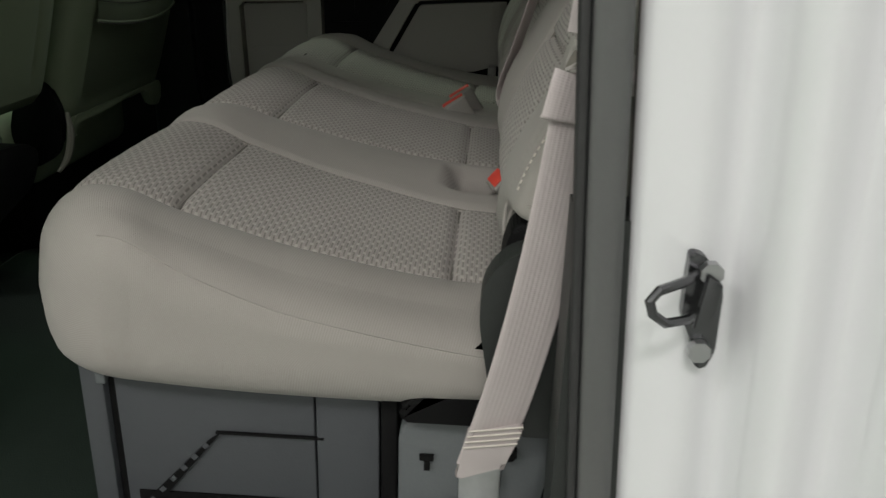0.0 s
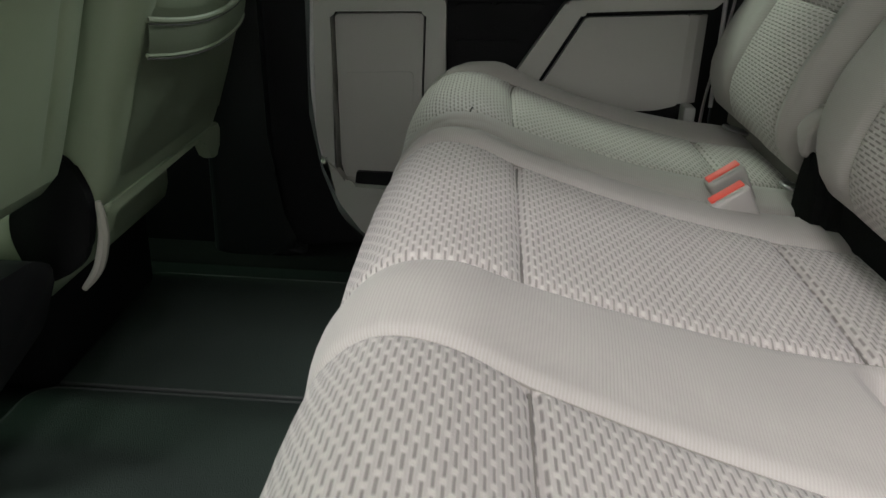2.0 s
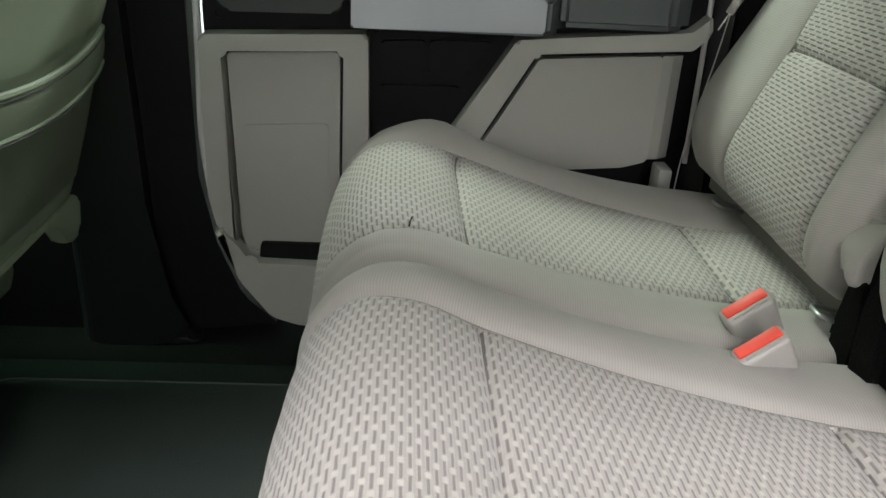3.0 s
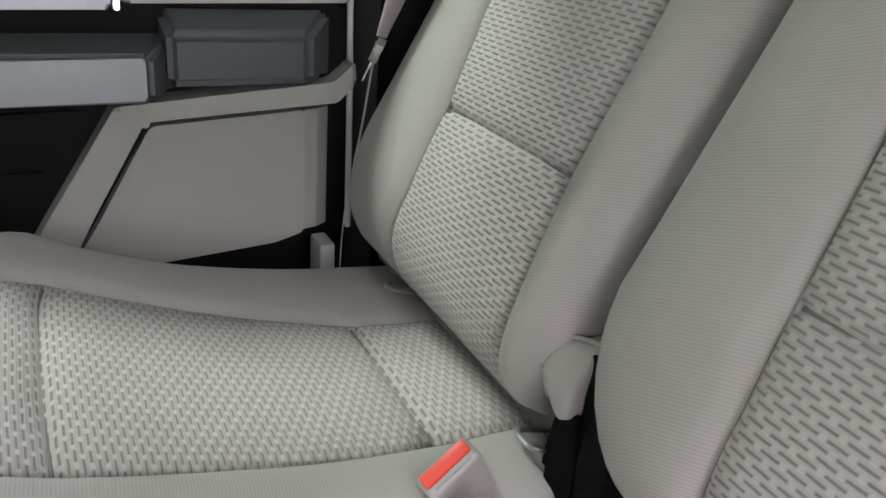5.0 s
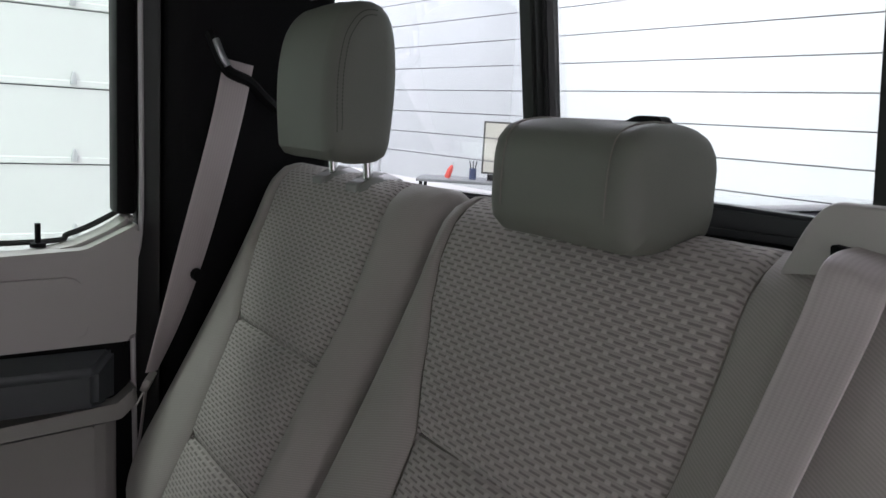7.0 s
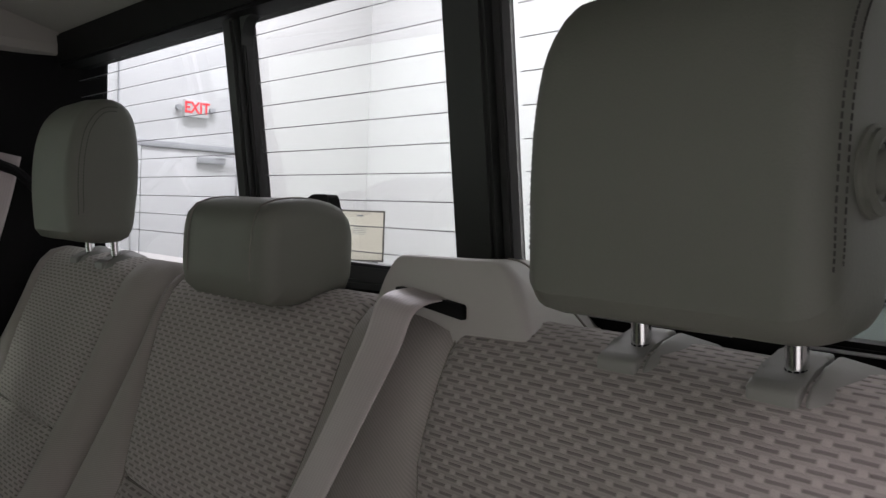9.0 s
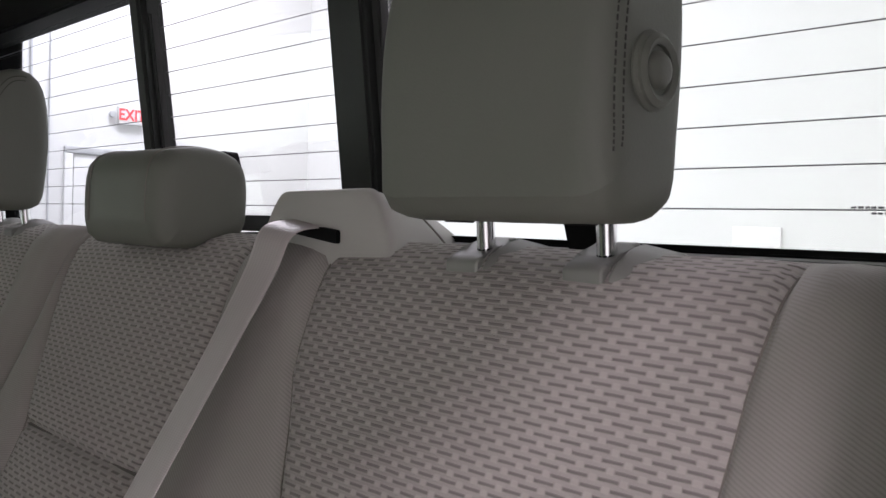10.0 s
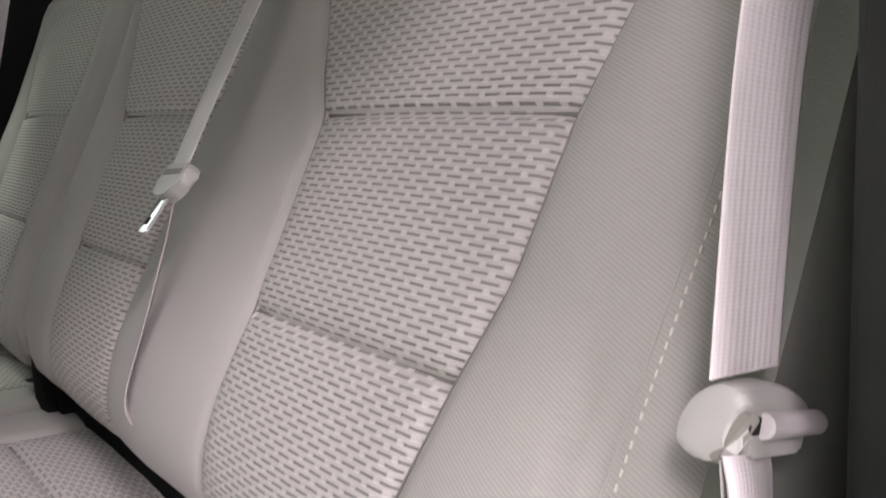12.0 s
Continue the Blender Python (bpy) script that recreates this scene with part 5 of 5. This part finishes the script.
def buckle(at, up, wide_axis, label, hw=0.0265, ht=0.012, press=(-0.76, 0.34)):
    """A buckle on a stalk: tapered housing, red push button in a pale collar."""
    at, up = Vector(at), Vector(up).normalized()
    sy = Vector(wide_axis)
    sy = (sy - up * sy.dot(up)).normalized()
    sx = sy.cross(up)
    b = thing("belt_buckle", at.x, at.y, at.z - 0.09, label, "belt buckle", "rear belt buckles")

    def put(bm):
        for v in bm.verts:
            taper = 1 - 0.12 * max(0, -v.co.z) / 0.08
            v.co = at + sx * v.co.x * taper + sy * v.co.y * taper + up * v.co.z
        return bm

    part("housing", put(box(-ht, ht, -hw, hw, -0.088, 0.0, bevel=0.005, seg=3)), M_BUCKLE, b)
    part("push_button", put(box(press[0] * ht, press[1] * ht, -hw + 0.0035, hw - 0.0035, -0.006, 0.0022, bevel=0.002)), M_RED, b, "red push button")
    part("blade_slot", put(box((press[1] + 0.05) * ht, (0.40 + press[1]) * ht if press[1] < 0.5 else 0.86 * ht, -hw + 0.008, hw - 0.008, -0.006, 0.0012, bevel=0.0006)), M_TRIM, b)
    return b


buckle((-0.150, 0.266, 0.494), (-0.52, -0.25, 0.82), (0.85, 0.12, 0.50), "beige belt buckle with a red button between cushions")
buckle((-0.160, 0.202, 0.487), (-0.52, -0.25, 0.82), (0.85, 0.12, 0.50), "beige belt buckle with a red button on the wide cushion")
buckle((-0.072, -0.248, 0.4645), (-0.64, -0.40, 0.66), (0.35, -1, -0.1), "beige belt buckle with a red button lying in its pocket", 0.0175, 0.0160, (-0.82, 0.66))
# latch wires in the gap under the single backrest
for y0, y1 in ((0.285, 0.315), (0.60, 0.62)):
    wire = part("anchor_wire", tube(curve_through([(-0.02, y0, 0.462), (-0.052, y0, 0.470), (-0.058, (y0 + y1) / 2, 0.471), (-0.052, y1, 0.470), (-0.02, y1, 0.462)], 5), 0.003, seg=8), M_STEEL)
    tagged(wire, "bright steel child seat anchor wire in the seat gap", "anchor wire", "child seat anchors")
gap = thing("gap_cover", -0.04, 0.235, 0.40, "black cover with webbing loops between the backrests", "gap cover")
part("cover", slab(rounded([(0.165, 0.40), (0.290, 0.40), (0.284, 0.47), (0.272, 0.53), (0.250, 0.585), (0.232, 0.59), (0.200, 0.56), (0.170, 0.48)], 0.012), "x", -0.046, 0.03, bevel=0.008, seg=3), M_CARPET, gap)
part("strap", slab(rounded([(0.184, 0.41), (0.218, 0.41), (0.226, 0.50), (0.222, 0.545), (0.205, 0.556), (0.192, 0.52)], 0.012), "x", -0.058, -0.047, bevel=0.004, seg=2), M_CARPET, gap, "dark webbing loop")
part("strap", slab(rounded([(0.232, 0.41), (0.272, 0.41), (0.268, 0.49), (0.256, 0.53), (0.240, 0.535), (0.232, 0.49)], 0.012), "x", -0.054, -0.047, bevel=0.003), M_CARPET, gap, "black webbing loop")
structure("seat_gap_backing", slab([(0.02, 0.47), (0.05, 0.56), (0.11, 0.70), (0.19, 0.86), (0.22, 1.0), (0.24, 1.0), (0.20, 0.86), (0.06, 0.47)], "y", 0.2525, 0.2675), M_CARPET, "black carpet behind the seat gap", "backing")

# ---------------------------------------------------------------- under the bench
store = thing("under_seat_storage", -0.33, -0.69, 0.08, "grey plastic folding storage bin under the bench", "storage bin")
part("side_panel", slab([(-0.474, 0.10), (-0.258, 0.10), (-0.258, 0.36), (-0.474, 0.372)], "y", -0.694, -0.680, bevel=0.003), M_BOX, store)
part("side_panel", slab([(-0.256, 0.10), (-0.188, 0.10), (-0.188, 0.352), (-0.256, 0.36)], "y", -0.697, -0.680, bevel=0.003), M_BOX, store)
part("front_panel", slab([(-0.510, 0.085), (-0.484, 0.085), (-0.482, 0.385), (-0.508, 0.388)], "y", -0.70, 0.22, bevel=0.004), M_BOX, store)
part("hinge_gap", slab([(-0.4835, 0.095), (-0.4745, 0.095), (-0.4745, 0.372), (-0.4815, 0.376)], "y", -0.690, -0.682), M_BLACK, store)
part("panel_top", box(-0.50, -0.02, -0.675, 0.70, 0.335, 0.355), M_BOX_DARK, store)
for z in (0.368, 0.145):
    part("hinge", box(-0.489, -0.478, -0.7035, -0.6945, z - 0.012, z + 0.012, bevel=0.002), M_BOX_DARK, store)
part("strap", slab([(-0.375, 0.288), (-0.362, 0.298), (-0.445, 0.192), (-0.463, 0.192)][::-1], "y", -0.6985, -0.6945), M_BLACK, store, "black webbing strap")
for k in range(6):
    t = (k + 0.5) / 6
    x, z = -0.371 - 0.080 * t, 0.290 - 0.092 * t
    part("strap_print", slab([(x - 0.005, z), (x, z + 0.005), (x + 0.004, z + 0.001), (x - 0.001, z - 0.004)], "y", -0.6995, -0.6987), M_BOX, store)
part("score_line", box(-0.366, -0.248, -0.6982, -0.6945, 0.298, 0.3005), M_BLACK, store)
part("base_gap", box(-0.46, -0.26, -0.6965, -0.6945, 0.100, 0.216), M_BLACK, store)
part("back_upright", box(-0.186, -0.168, -0.700, -0.66, 0.08, 0.36, bevel=0.003), M_BLACK, store)
jack = thing("jack_cover", -0.08, -0.70, 0.08, "dark grey metal seat bracket beside the bench", "seat bracket")
part("bracket_plate", slab(rounded([(-0.165, 0.20), (-0.03, 0.14), (0.0, 0.34), (-0.01, 0.352), (-0.165, 0.340)], 0.02), "y", -0.715, -0.690, bevel=0.005, seg=3), M_BOX_DARK, jack)
part("slot_head", box(-0.143, -0.128, -0.719, -0.7155, 0.295, 0.302), M_BLACK, jack)
part("slot_stem", box(-0.138, -0.132, -0.719, -0.7155, 0.283, 0.2948), M_BLACK, jack)
for x, z in ((-0.05, 0.312), (-0.065, 0.275), (-0.105, 0.238)):
    part("bolt", tube([(x, -0.7155, z), (x, -0.724, z)], 0.009, seg=8), M_BLACK, jack)
part("bracket_arm", slab(rounded([(-0.165, 0.352), (-0.02, 0.352), (0.02, 0.43), (0.06, 0.56), (0.03, 0.60), (-0.02, 0.50), (-0.08, 0.40), (-0.16, 0.375)], 0.015), "y", -0.735, -0.705, bevel=0.006), M_BLACK, jack, "black hinge arm")
recliner = thing("recliner_cover", -0.06, -0.765, 0.45, "black plastic hinge cover beside the backrest foot", "hinge cover")
part("cover", slab(rounded([(-0.074, 0.41), (-0.088, 0.49), (-0.086, 0.525), (-0.066, 0.553), (-0.03, 0.562), (0.0, 0.55), (0.03, 0.47), (0.01, 0.37), (-0.06, 0.37)], 0.025), "y", -0.775, -0.742, bevel=0.008, seg=3), M_DARK, recliner)
part("hinge_block", slab(rounded([(-0.066, 0.44), (-0.070, 0.54), (-0.060, 0.572), (0.06, 0.574), (0.06, 0.44)], 0.012), "y", -0.7415, -0.698, bevel=0.006, seg=3), M_BLACK, recliner)
structure("wall_quarter_driver", box(-0.02, 0.285, -0.86, -0.80, 0.08, 0.62), M_DARK, "charcoal lower quarter trim", "quarter trim")

# ---------------------------------------------------------------- passenger rear door
YD = 0.82
pd = thing("door_rear", -0.4, YD, 0.15, "rear door with grey trim, dark armrest band and a map pocket", "car door", kind="structure")
core = rounded([(-0.806, 0.86), (-0.800, 0.37), (-0.785, 0.30), (-0.752, 0.22), (-0.70, 0.15), (-0.655, 0.135), (-0.02, 0.14), (-0.02, 0.86)], 0.01)
part("door_core", slab(core, "y", 0.862, 0.925), M_BLACK, pd)
part("front_edge", tube(curve_through([(-0.806, 0.838, 0.95), (-0.808, 0.838, 0.64), (-0.812, 0.838, 0.475), (-0.803, 0.838, 0.371), (-0.792, 0.838, 0.310), (-0.778, 0.838, 0.268)], 6), 0.0045, seg=8), M_EDGE, pd, "pale edge lip")
part("rear_edge", tube(curve_through([(-0.010, 0.875, 1.40), (-0.008, 0.872, 0.97), (-0.026, 0.855, 0.86), (-0.024, 0.85, 0.62), (-0.022, 0.85, 0.45)], 6), 0.0045, seg=8), M_EDGE, pd, "pale edge lip")


def door_panel(name, pts, y0, y1, material, r=0.012, bevel=0.006, parent=pd, label=""):
    return even_shading(part(name, slab(rounded(pts, r), "y", y0, y1, bevel=bevel, seg=3), material, parent, label))


# front lower panel: a field sunk behind a raised rim, and the pocket below it
pocket = door_panel("lower_panel", [(-0.766, 0.600), (-0.5925, 0.608), (-0.5945, 0.240), (-0.740, 0.240), (-0.757, 0.30)], 0.842, 0.866, M_TRIM, r=0.008, bevel=0.003, label="grey-beige map pocket panel")
door_panel("rim", [(-0.803, 0.629), (-0.549, 0.641), (-0.541, 0.22), (-0.589, 0.22), (-0.586, 0.614), (-0.771, 0.606), (-0.760, 0.27), (-0.788, 0.31), (-0.803, 0.37)], 0.818, 0.864, M_TRIM, r=0.010, bevel=0.005, parent=pocket)
door_panel("pocket_front", [(-0.792, 0.32), (-0.757, 0.29), (-0.738, 0.260), (-0.541, 0.256), (-0.541, 0.17), (-0.56, 0.152), (-0.655, 0.142), (-0.706, 0.158), (-0.757, 0.225)], 0.806, 0.8375, M_TRIM, r=0.014, bevel=0.010, parent=pocket)
door_panel("pocket_mouth", [(-0.727, 0.258), (-0.592, 0.258), (-0.592, 0.286), (-0.724, 0.286)], 0.830, 0.8415, M_BLACK, r=0.005, bevel=0.001, parent=pocket, label="dark pocket opening")
door_panel("speaker_field", [(-0.748, 0.487), (-0.610, 0.495), (-0.612, 0.326), (-0.748, 0.322)], 0.8390, 0.8418, M_TRIM, r=0.01, bevel=0.0012, parent=pocket)
# rear lower panel: a slanted field sunk behind a raised rim, turning away towards the door's edge
bm = slab(rounded([(-0.2835, 0.6115), (-0.0885, 0.625), (-0.0885, 0.452), (-0.13, 0.44), (-0.382, 0.42), (-0.386, 0.436), (-0.3475, 0.4985)], 0.006), "y", 0.842, 0.874, bevel=0.002)
add_slab(bm, [(-0.0895, 0.8425), (-0.070, 0.847), (-0.052, 0.860), (-0.040, 0.884), (-0.0895, 0.884)], "z", 0.455, 0.6255, bevel=0.002)
rear_panel = even_shading(part("lower_panel", bm, M_TRIM, pd, "grey-beige slanted trim panel"))
door_panel("rim", [(-0.455, 0.43), (-0.412, 0.503), (-0.324, 0.643), (-0.211, 0.653), (-0.058, 0.666), (-0.030, 0.690), (-0.026, 0.664), (-0.052, 0.639), (-0.212, 0.629), (-0.292, 0.623), (-0.359, 0.505), (-0.398, 0.43)], 0.818, 0.872, M_TRIM, r=0.006, bevel=0.005, parent=rear_panel)
# dark band with handle pads and armrest
door_panel("dark_band", [(-0.785, 0.752), (-0.035, 0.762), (-0.03, 0.66), (-0.785, 0.648)], 0.850, 0.866, M_BLACK, label="black armrest band")
door_panel("dark_recess", [(-0.539, 0.650), (-0.32, 0.650), (-0.43, 0.43), (-0.539, 0.43)], 0.852, 0.866, M_BLACK, label="black recess")
door_panel("switch_pad", [(-0.530, 0.628), (-0.462, 0.632), (-0.462, 0.582), (-0.530, 0.580)], 0.843, 0.8515, M_BLACK, r=0.006, bevel=0.002)
door_panel("switch_pad", [(-0.455, 0.632), (-0.360, 0.634), (-0.392, 0.584), (-0.455, 0.582)], 0.843, 0.8515, M_BLACK, r=0.006, bevel=0.002)
door_panel("switch_pad", [(-0.530, 0.560), (-0.405, 0.562), (-0.435, 0.50), (-0.530, 0.498)], 0.845, 0.8515, M_BLACK, r=0.006, bevel=0.002)
def padded_block(front, back):
    """A pad whose front face (x0, x1, z0, z1, y) widens to its root on the door."""
    bm = bmesh.new()
    rings = [[bm.verts.new((x, y, z)) for x, z in ((x0, z0), (x1, z0), (x1, z1), (x0, z1))] for x0, x1, z0, z1, y in (front, back)]
    bm.faces.new(rings[0]), bm.faces.new(rings[1])
    for i in range(4):
        bm.faces.new((rings[0][i], rings[0][(i + 1) % 4], rings[1][(i + 1) % 4], rings[1][i]))
    bmesh.ops.recalc_face_normals(bm, faces=bm.faces)
    bmesh.ops.bevel(bm, geom=bm.edges[:], offset=0.009, segments=5, affect="EDGES")
    return bm


arm = even_shading(part("armrest", padded_block((-0.570, -0.286, 0.656, 0.710, 0.775), (-0.575, -0.248, 0.652, 0.726, 0.8495)), M_SLATE, pd, "dark armrest with a silver face"))
door_panel("armrest_pad", [(-0.572, 0.706), (-0.292, 0.709), (-0.292, 0.662), (-0.572, 0.658)], 0.768, 0.7745, M_SILVER, r=0.004, bevel=0.003, parent=arm, label="silver face")
even_shading(part("rear_pad", padded_block((-0.262, -0.094, 0.668, 0.729, 0.802), (-0.268, -0.052, 0.664, 0.757, 0.8495)), M_SLATE, pd, "dark padded grip"))
door_panel("front_pad", [(-0.775, 0.712), (-0.585, 0.715), (-0.585, 0.668), (-0.775, 0.664)], 0.822, 0.8495, M_DARK, r=0.022, bevel=0.006, label="dark padded grip")
# upper panels
door_panel("handle_panel", [(-0.60, 0.93), (-0.318, 0.935), (-0.318, 0.752), (-0.60, 0.748)], 0.828, 0.862, M_SILVER_PALE, r=0.006, label="silver handle panel")
door_panel("chrome_strip", [(-0.316, 0.932), (-0.309, 0.932), (-0.309, 0.752), (-0.316, 0.752)], 0.820, 0.862, M_CHROME, r=0.002, bevel=0.002, label="chrome strip")
upper = door_panel("upper_panel", [(-0.307, 0.905), (-0.10, 0.915), (-0.018, 0.955), (-0.024, 0.762), (-0.307, 0.757)], 0.842, 0.880, M_TRIM_LIGHT, r=0.012, bevel=0.008, label="pale grey upper trim")
door_panel("recess_field", [(-0.307, 0.870), (-0.115, 0.874), (-0.097, 0.850), (-0.096, 0.775), (-0.307, 0.770)], 0.8340, 0.8425, M_TRIM_LIGHT, r=0.02, bevel=0.004, parent=upper)
door_panel("front_upper_panel", [(-0.785, 0.915), (-0.605, 0.93), (-0.605, 0.752), (-0.785, 0.748)], 0.842, 0.880, M_TRIM_LIGHT, label="pale grey upper trim")
sill = [(-0.785, 0.900), (-0.18, 0.905), (-0.11, 0.918), (-0.06, 0.94), (-0.022, 0.965), (-0.022, 0.90), (-0.06, 0.88), (-0.785, 0.86)]
door_panel("window_ledge", sill, 0.872, 0.925, M_TRIM_LIGHT, r=0.01, bevel=0.01, label="pale window ledge")
knob = part("lock_knob", tube([(-0.158, 0.905, 0.918), (-0.158, 0.905, 0.950)], 0.0045, seg=10), M_BLACK, pd, "black lock knob")
part("knob_collar", tube([(-0.158, 0.905, 0.912), (-0.158, 0.905, 0.919)], 0.012, seg=12), M_BLACK, knob)
part("glass_seal", tube(curve_through([(-0.785, 0.920, 0.914), (-0.19, 0.920, 0.917), (-0.11, 0.920, 0.93), (-0.05, 0.920, 0.957), (-0.024, 0.92, 0.975)], 6), 0.005, seg=6), M_RUBBER, pd, "black glass seal")
part("window_frame", slab([(-0.045, 0.965), (-0.014, 0.965), (-0.014, 1.42), (-0.045, 1.42)], "y", 0.880, 0.935, bevel=0.006), M_BLACK, pd)
part("window_frame", box(-0.80, -0.046, 0.885, 0.935, 1.36, 1.42, bevel=0.006), M_BLACK, pd)
pane = part("pane", box(-0.80, -0.03, 0.922, 0.926, 0.90, 1.40), M_GLASS, pd, "clear door glass")
pane.visible_shadow = False
foot_trim = part("seat_bracket", box(-0.094, -0.072, 0.755, 0.80, 0.40, 0.468, bevel=0.005), M_GUIDE)
tagged(foot_trim, "small grey plastic seat bracket by the door", "bracket")

# ---------------------------------------------------------------- front seats seen from behind


def front_seat(y0, y1, x_low, label, low=0.40, top=1.12):
    w = y1 - y0
    seat = thing("front_seat", x_low - 0.2, (y0 + y1) / 2, 0.085, label, "car seat", "front seats")
    prof = [(x_low, low + 0.01), (x_low + 0.035, low + 0.12), (x_low + 0.075, low + 0.26), (x_low + 0.13, low + 0.42), (x_low + 0.16, top - 0.08), (x_low + 0.14, top), (x_low + 0.06, top - 0.01), (x_low, top - 0.15), (x_low - 0.09, low + 0.25), (x_low - 0.13, low + 0.05), (x_low - 0.09, low - 0.02), (x_low - 0.03, low - 0.015)]
    p = Pillow(prof, [(x_low - 0.05, low + 0.06), (x_low + 0.06, top - 0.1)], y0, y1, 0.032, 0.032, [lambda q: y0 + 0.075, lambda q: y1 - 0.075], [], [("z", low + 0.03), ("z", top - 0.1)], fullness=0.002, bulge=0.003, step=0.03, groove=0.003).prepare(0.2)
    p.build("backrest", "back_panel", {}, M_FRONT, M_FRONT, seat, "olive-beige vinyl backrest")
    part("cushion", box(x_low - 0.55, x_low - 0.09, y0 + 0.01, y1 - 0.01, 0.25, 0.42, bevel=0.04, seg=3), M_FRONT, seat)
    part("base", box(x_low - 0.5, x_low - 0.13, y0 + 0.05, y1 - 0.05, 0.083, 0.25, bevel=0.02), M_BLACK, seat)
    return seat, p


ps, pp = front_seat(0.215, 0.72, -0.972, "olive-beige vinyl front passenger seat with a back pocket")
# map pocket on the back
bm = bmesh.new()


def seat_back_x(z):
    return lerp_table([(0.41, -0.972), (0.52, -0.937), (0.66, -0.897), (0.82, -0.842)], z)


rows = []
for k in range(7):
    z = 0.445 + (0.655 - 0.445) * k / 6
    sag = 0.004 + 0.012 * (k / 6) ** 2
    rows.append([bm.verts.new((seat_back_x(z) + 0.004 + sag * math.sin(math.pi * (j + 0.001) / 10.002) ** 0.7, 0.262 + 0.043 * j, z + (0.018 * (abs(j - 5) / 5) ** 2 if k == 6 else 0))) for j in range(11)])
for k in range(6):
    for j in range(10):
        bm.faces.new((rows[k][j], rows[k][j + 1], rows[k + 1][j + 1], rows[k + 1][j]))
bmesh.ops.solidify(bm, geom=bm.faces[:], thickness=0.004)
pocket_ob = part("map_pocket", bm, M_FRONT, ps, "stretched vinyl map pocket")
hem = [(seat_back_x(0.655) + 0.006 + 0.016 * math.sin(math.pi * (j + 0.001) / 10.002) ** 0.7, 0.262 + 0.043 * j, 0.655 + 0.018 * (abs(j - 5) / 5) ** 2) for j in range(11)]
hem = [(x - 0.004, y, z - 0.016) for x, y, z in hem]
part("pocket_hem", tube(curve_through(hem, 3), 0.0042, seg=8), M_FRONT, pocket_ob)
hem2 = [(x - 0.004, y, z - 0.045) for x, y, z in hem]
part("pocket_fold", tube(curve_through(hem2, 3), 0.0028, seg=6), M_FRONT, pocket_ob)
upper, lower = curve_through(hem, 3), curve_through(hem2, 3)
band = bmesh.new()
grid = [[band.verts.new(a.lerp(b, t) + Vector((0.0035 * math.sin(math.pi * t), 0, 0))) for t in (0.0, 0.12, 0.3, 0.5, 0.7, 0.88, 1.0)] for a, b in zip(upper, lower)]
for ra, rb in zip(grid, grid[1:]):
    for k in range(6):
        band.faces.new((ra[k], ra[k + 1], rb[k + 1], rb[k]))
bmesh.ops.solidify(band, geom=band.faces[:], thickness=0.003)
part("hem_band", band, M_FRONT, pocket_ob, "gathered vinyl hem")
part("hem_crease", tube([p + Vector((0.001, 0, -0.0042)) for p in lower], 0.0012, seg=5), M_STITCH_DARK, pocket_ob)
part("hem_crease", tube([p + Vector((0.0036, 0, -0.0052)) for p in upper], 0.0010, seg=5), M_STITCH_DARK, pocket_ob)
part("lower_trim", slab(rounded([(0.222, 0.378), (0.235, 0.368), (0.26, 0.396), (0.62, 0.402), (0.66, 0.350), (0.705, 0.352), (0.718, 0.408), (0.235, 0.414)], 0.012), "x", -0.988, -0.966, bevel=0.006, seg=3), M_FRONT, ps, "pale plastic lower trim")
part("side_shield", slab(rounded([(-1.06, 0.30), (-0.985, 0.34), (-0.968, 0.43), (-1.0, 0.50), (-1.06, 0.48), (-1.09, 0.38)], 0.03), "y", 0.196, 0.214, bevel=0.006), M_BLACK, ps, "black hinge shield")
part("shield_edge", tube(curve_through([(-1.0, 0.206, 0.30), (-0.975, 0.206, 0.335), (-0.962, 0.206, 0.385), (-0.964, 0.206, 0.43)], 5), [0.004 + 0.004 * math.sin(math.pi * i / 15) for i in range(16)], seg=8), M_FRONT_TRIM, ps, "pale plastic edge")
cs, cp = front_seat(-0.14, 0.182, -0.985, "olive-beige vinyl front centre seat backrest", low=0.47)
part("hinge_bracket", slab(rounded([(-0.06, 0.26), (0.10, 0.30), (0.15, 0.36), (0.10, 0.39), (-0.02, 0.40), (-0.08, 0.33)], 0.02), "x", -1.05, -1.0, bevel=0.006), M_BLACK, cs, "black metal hinge bracket")
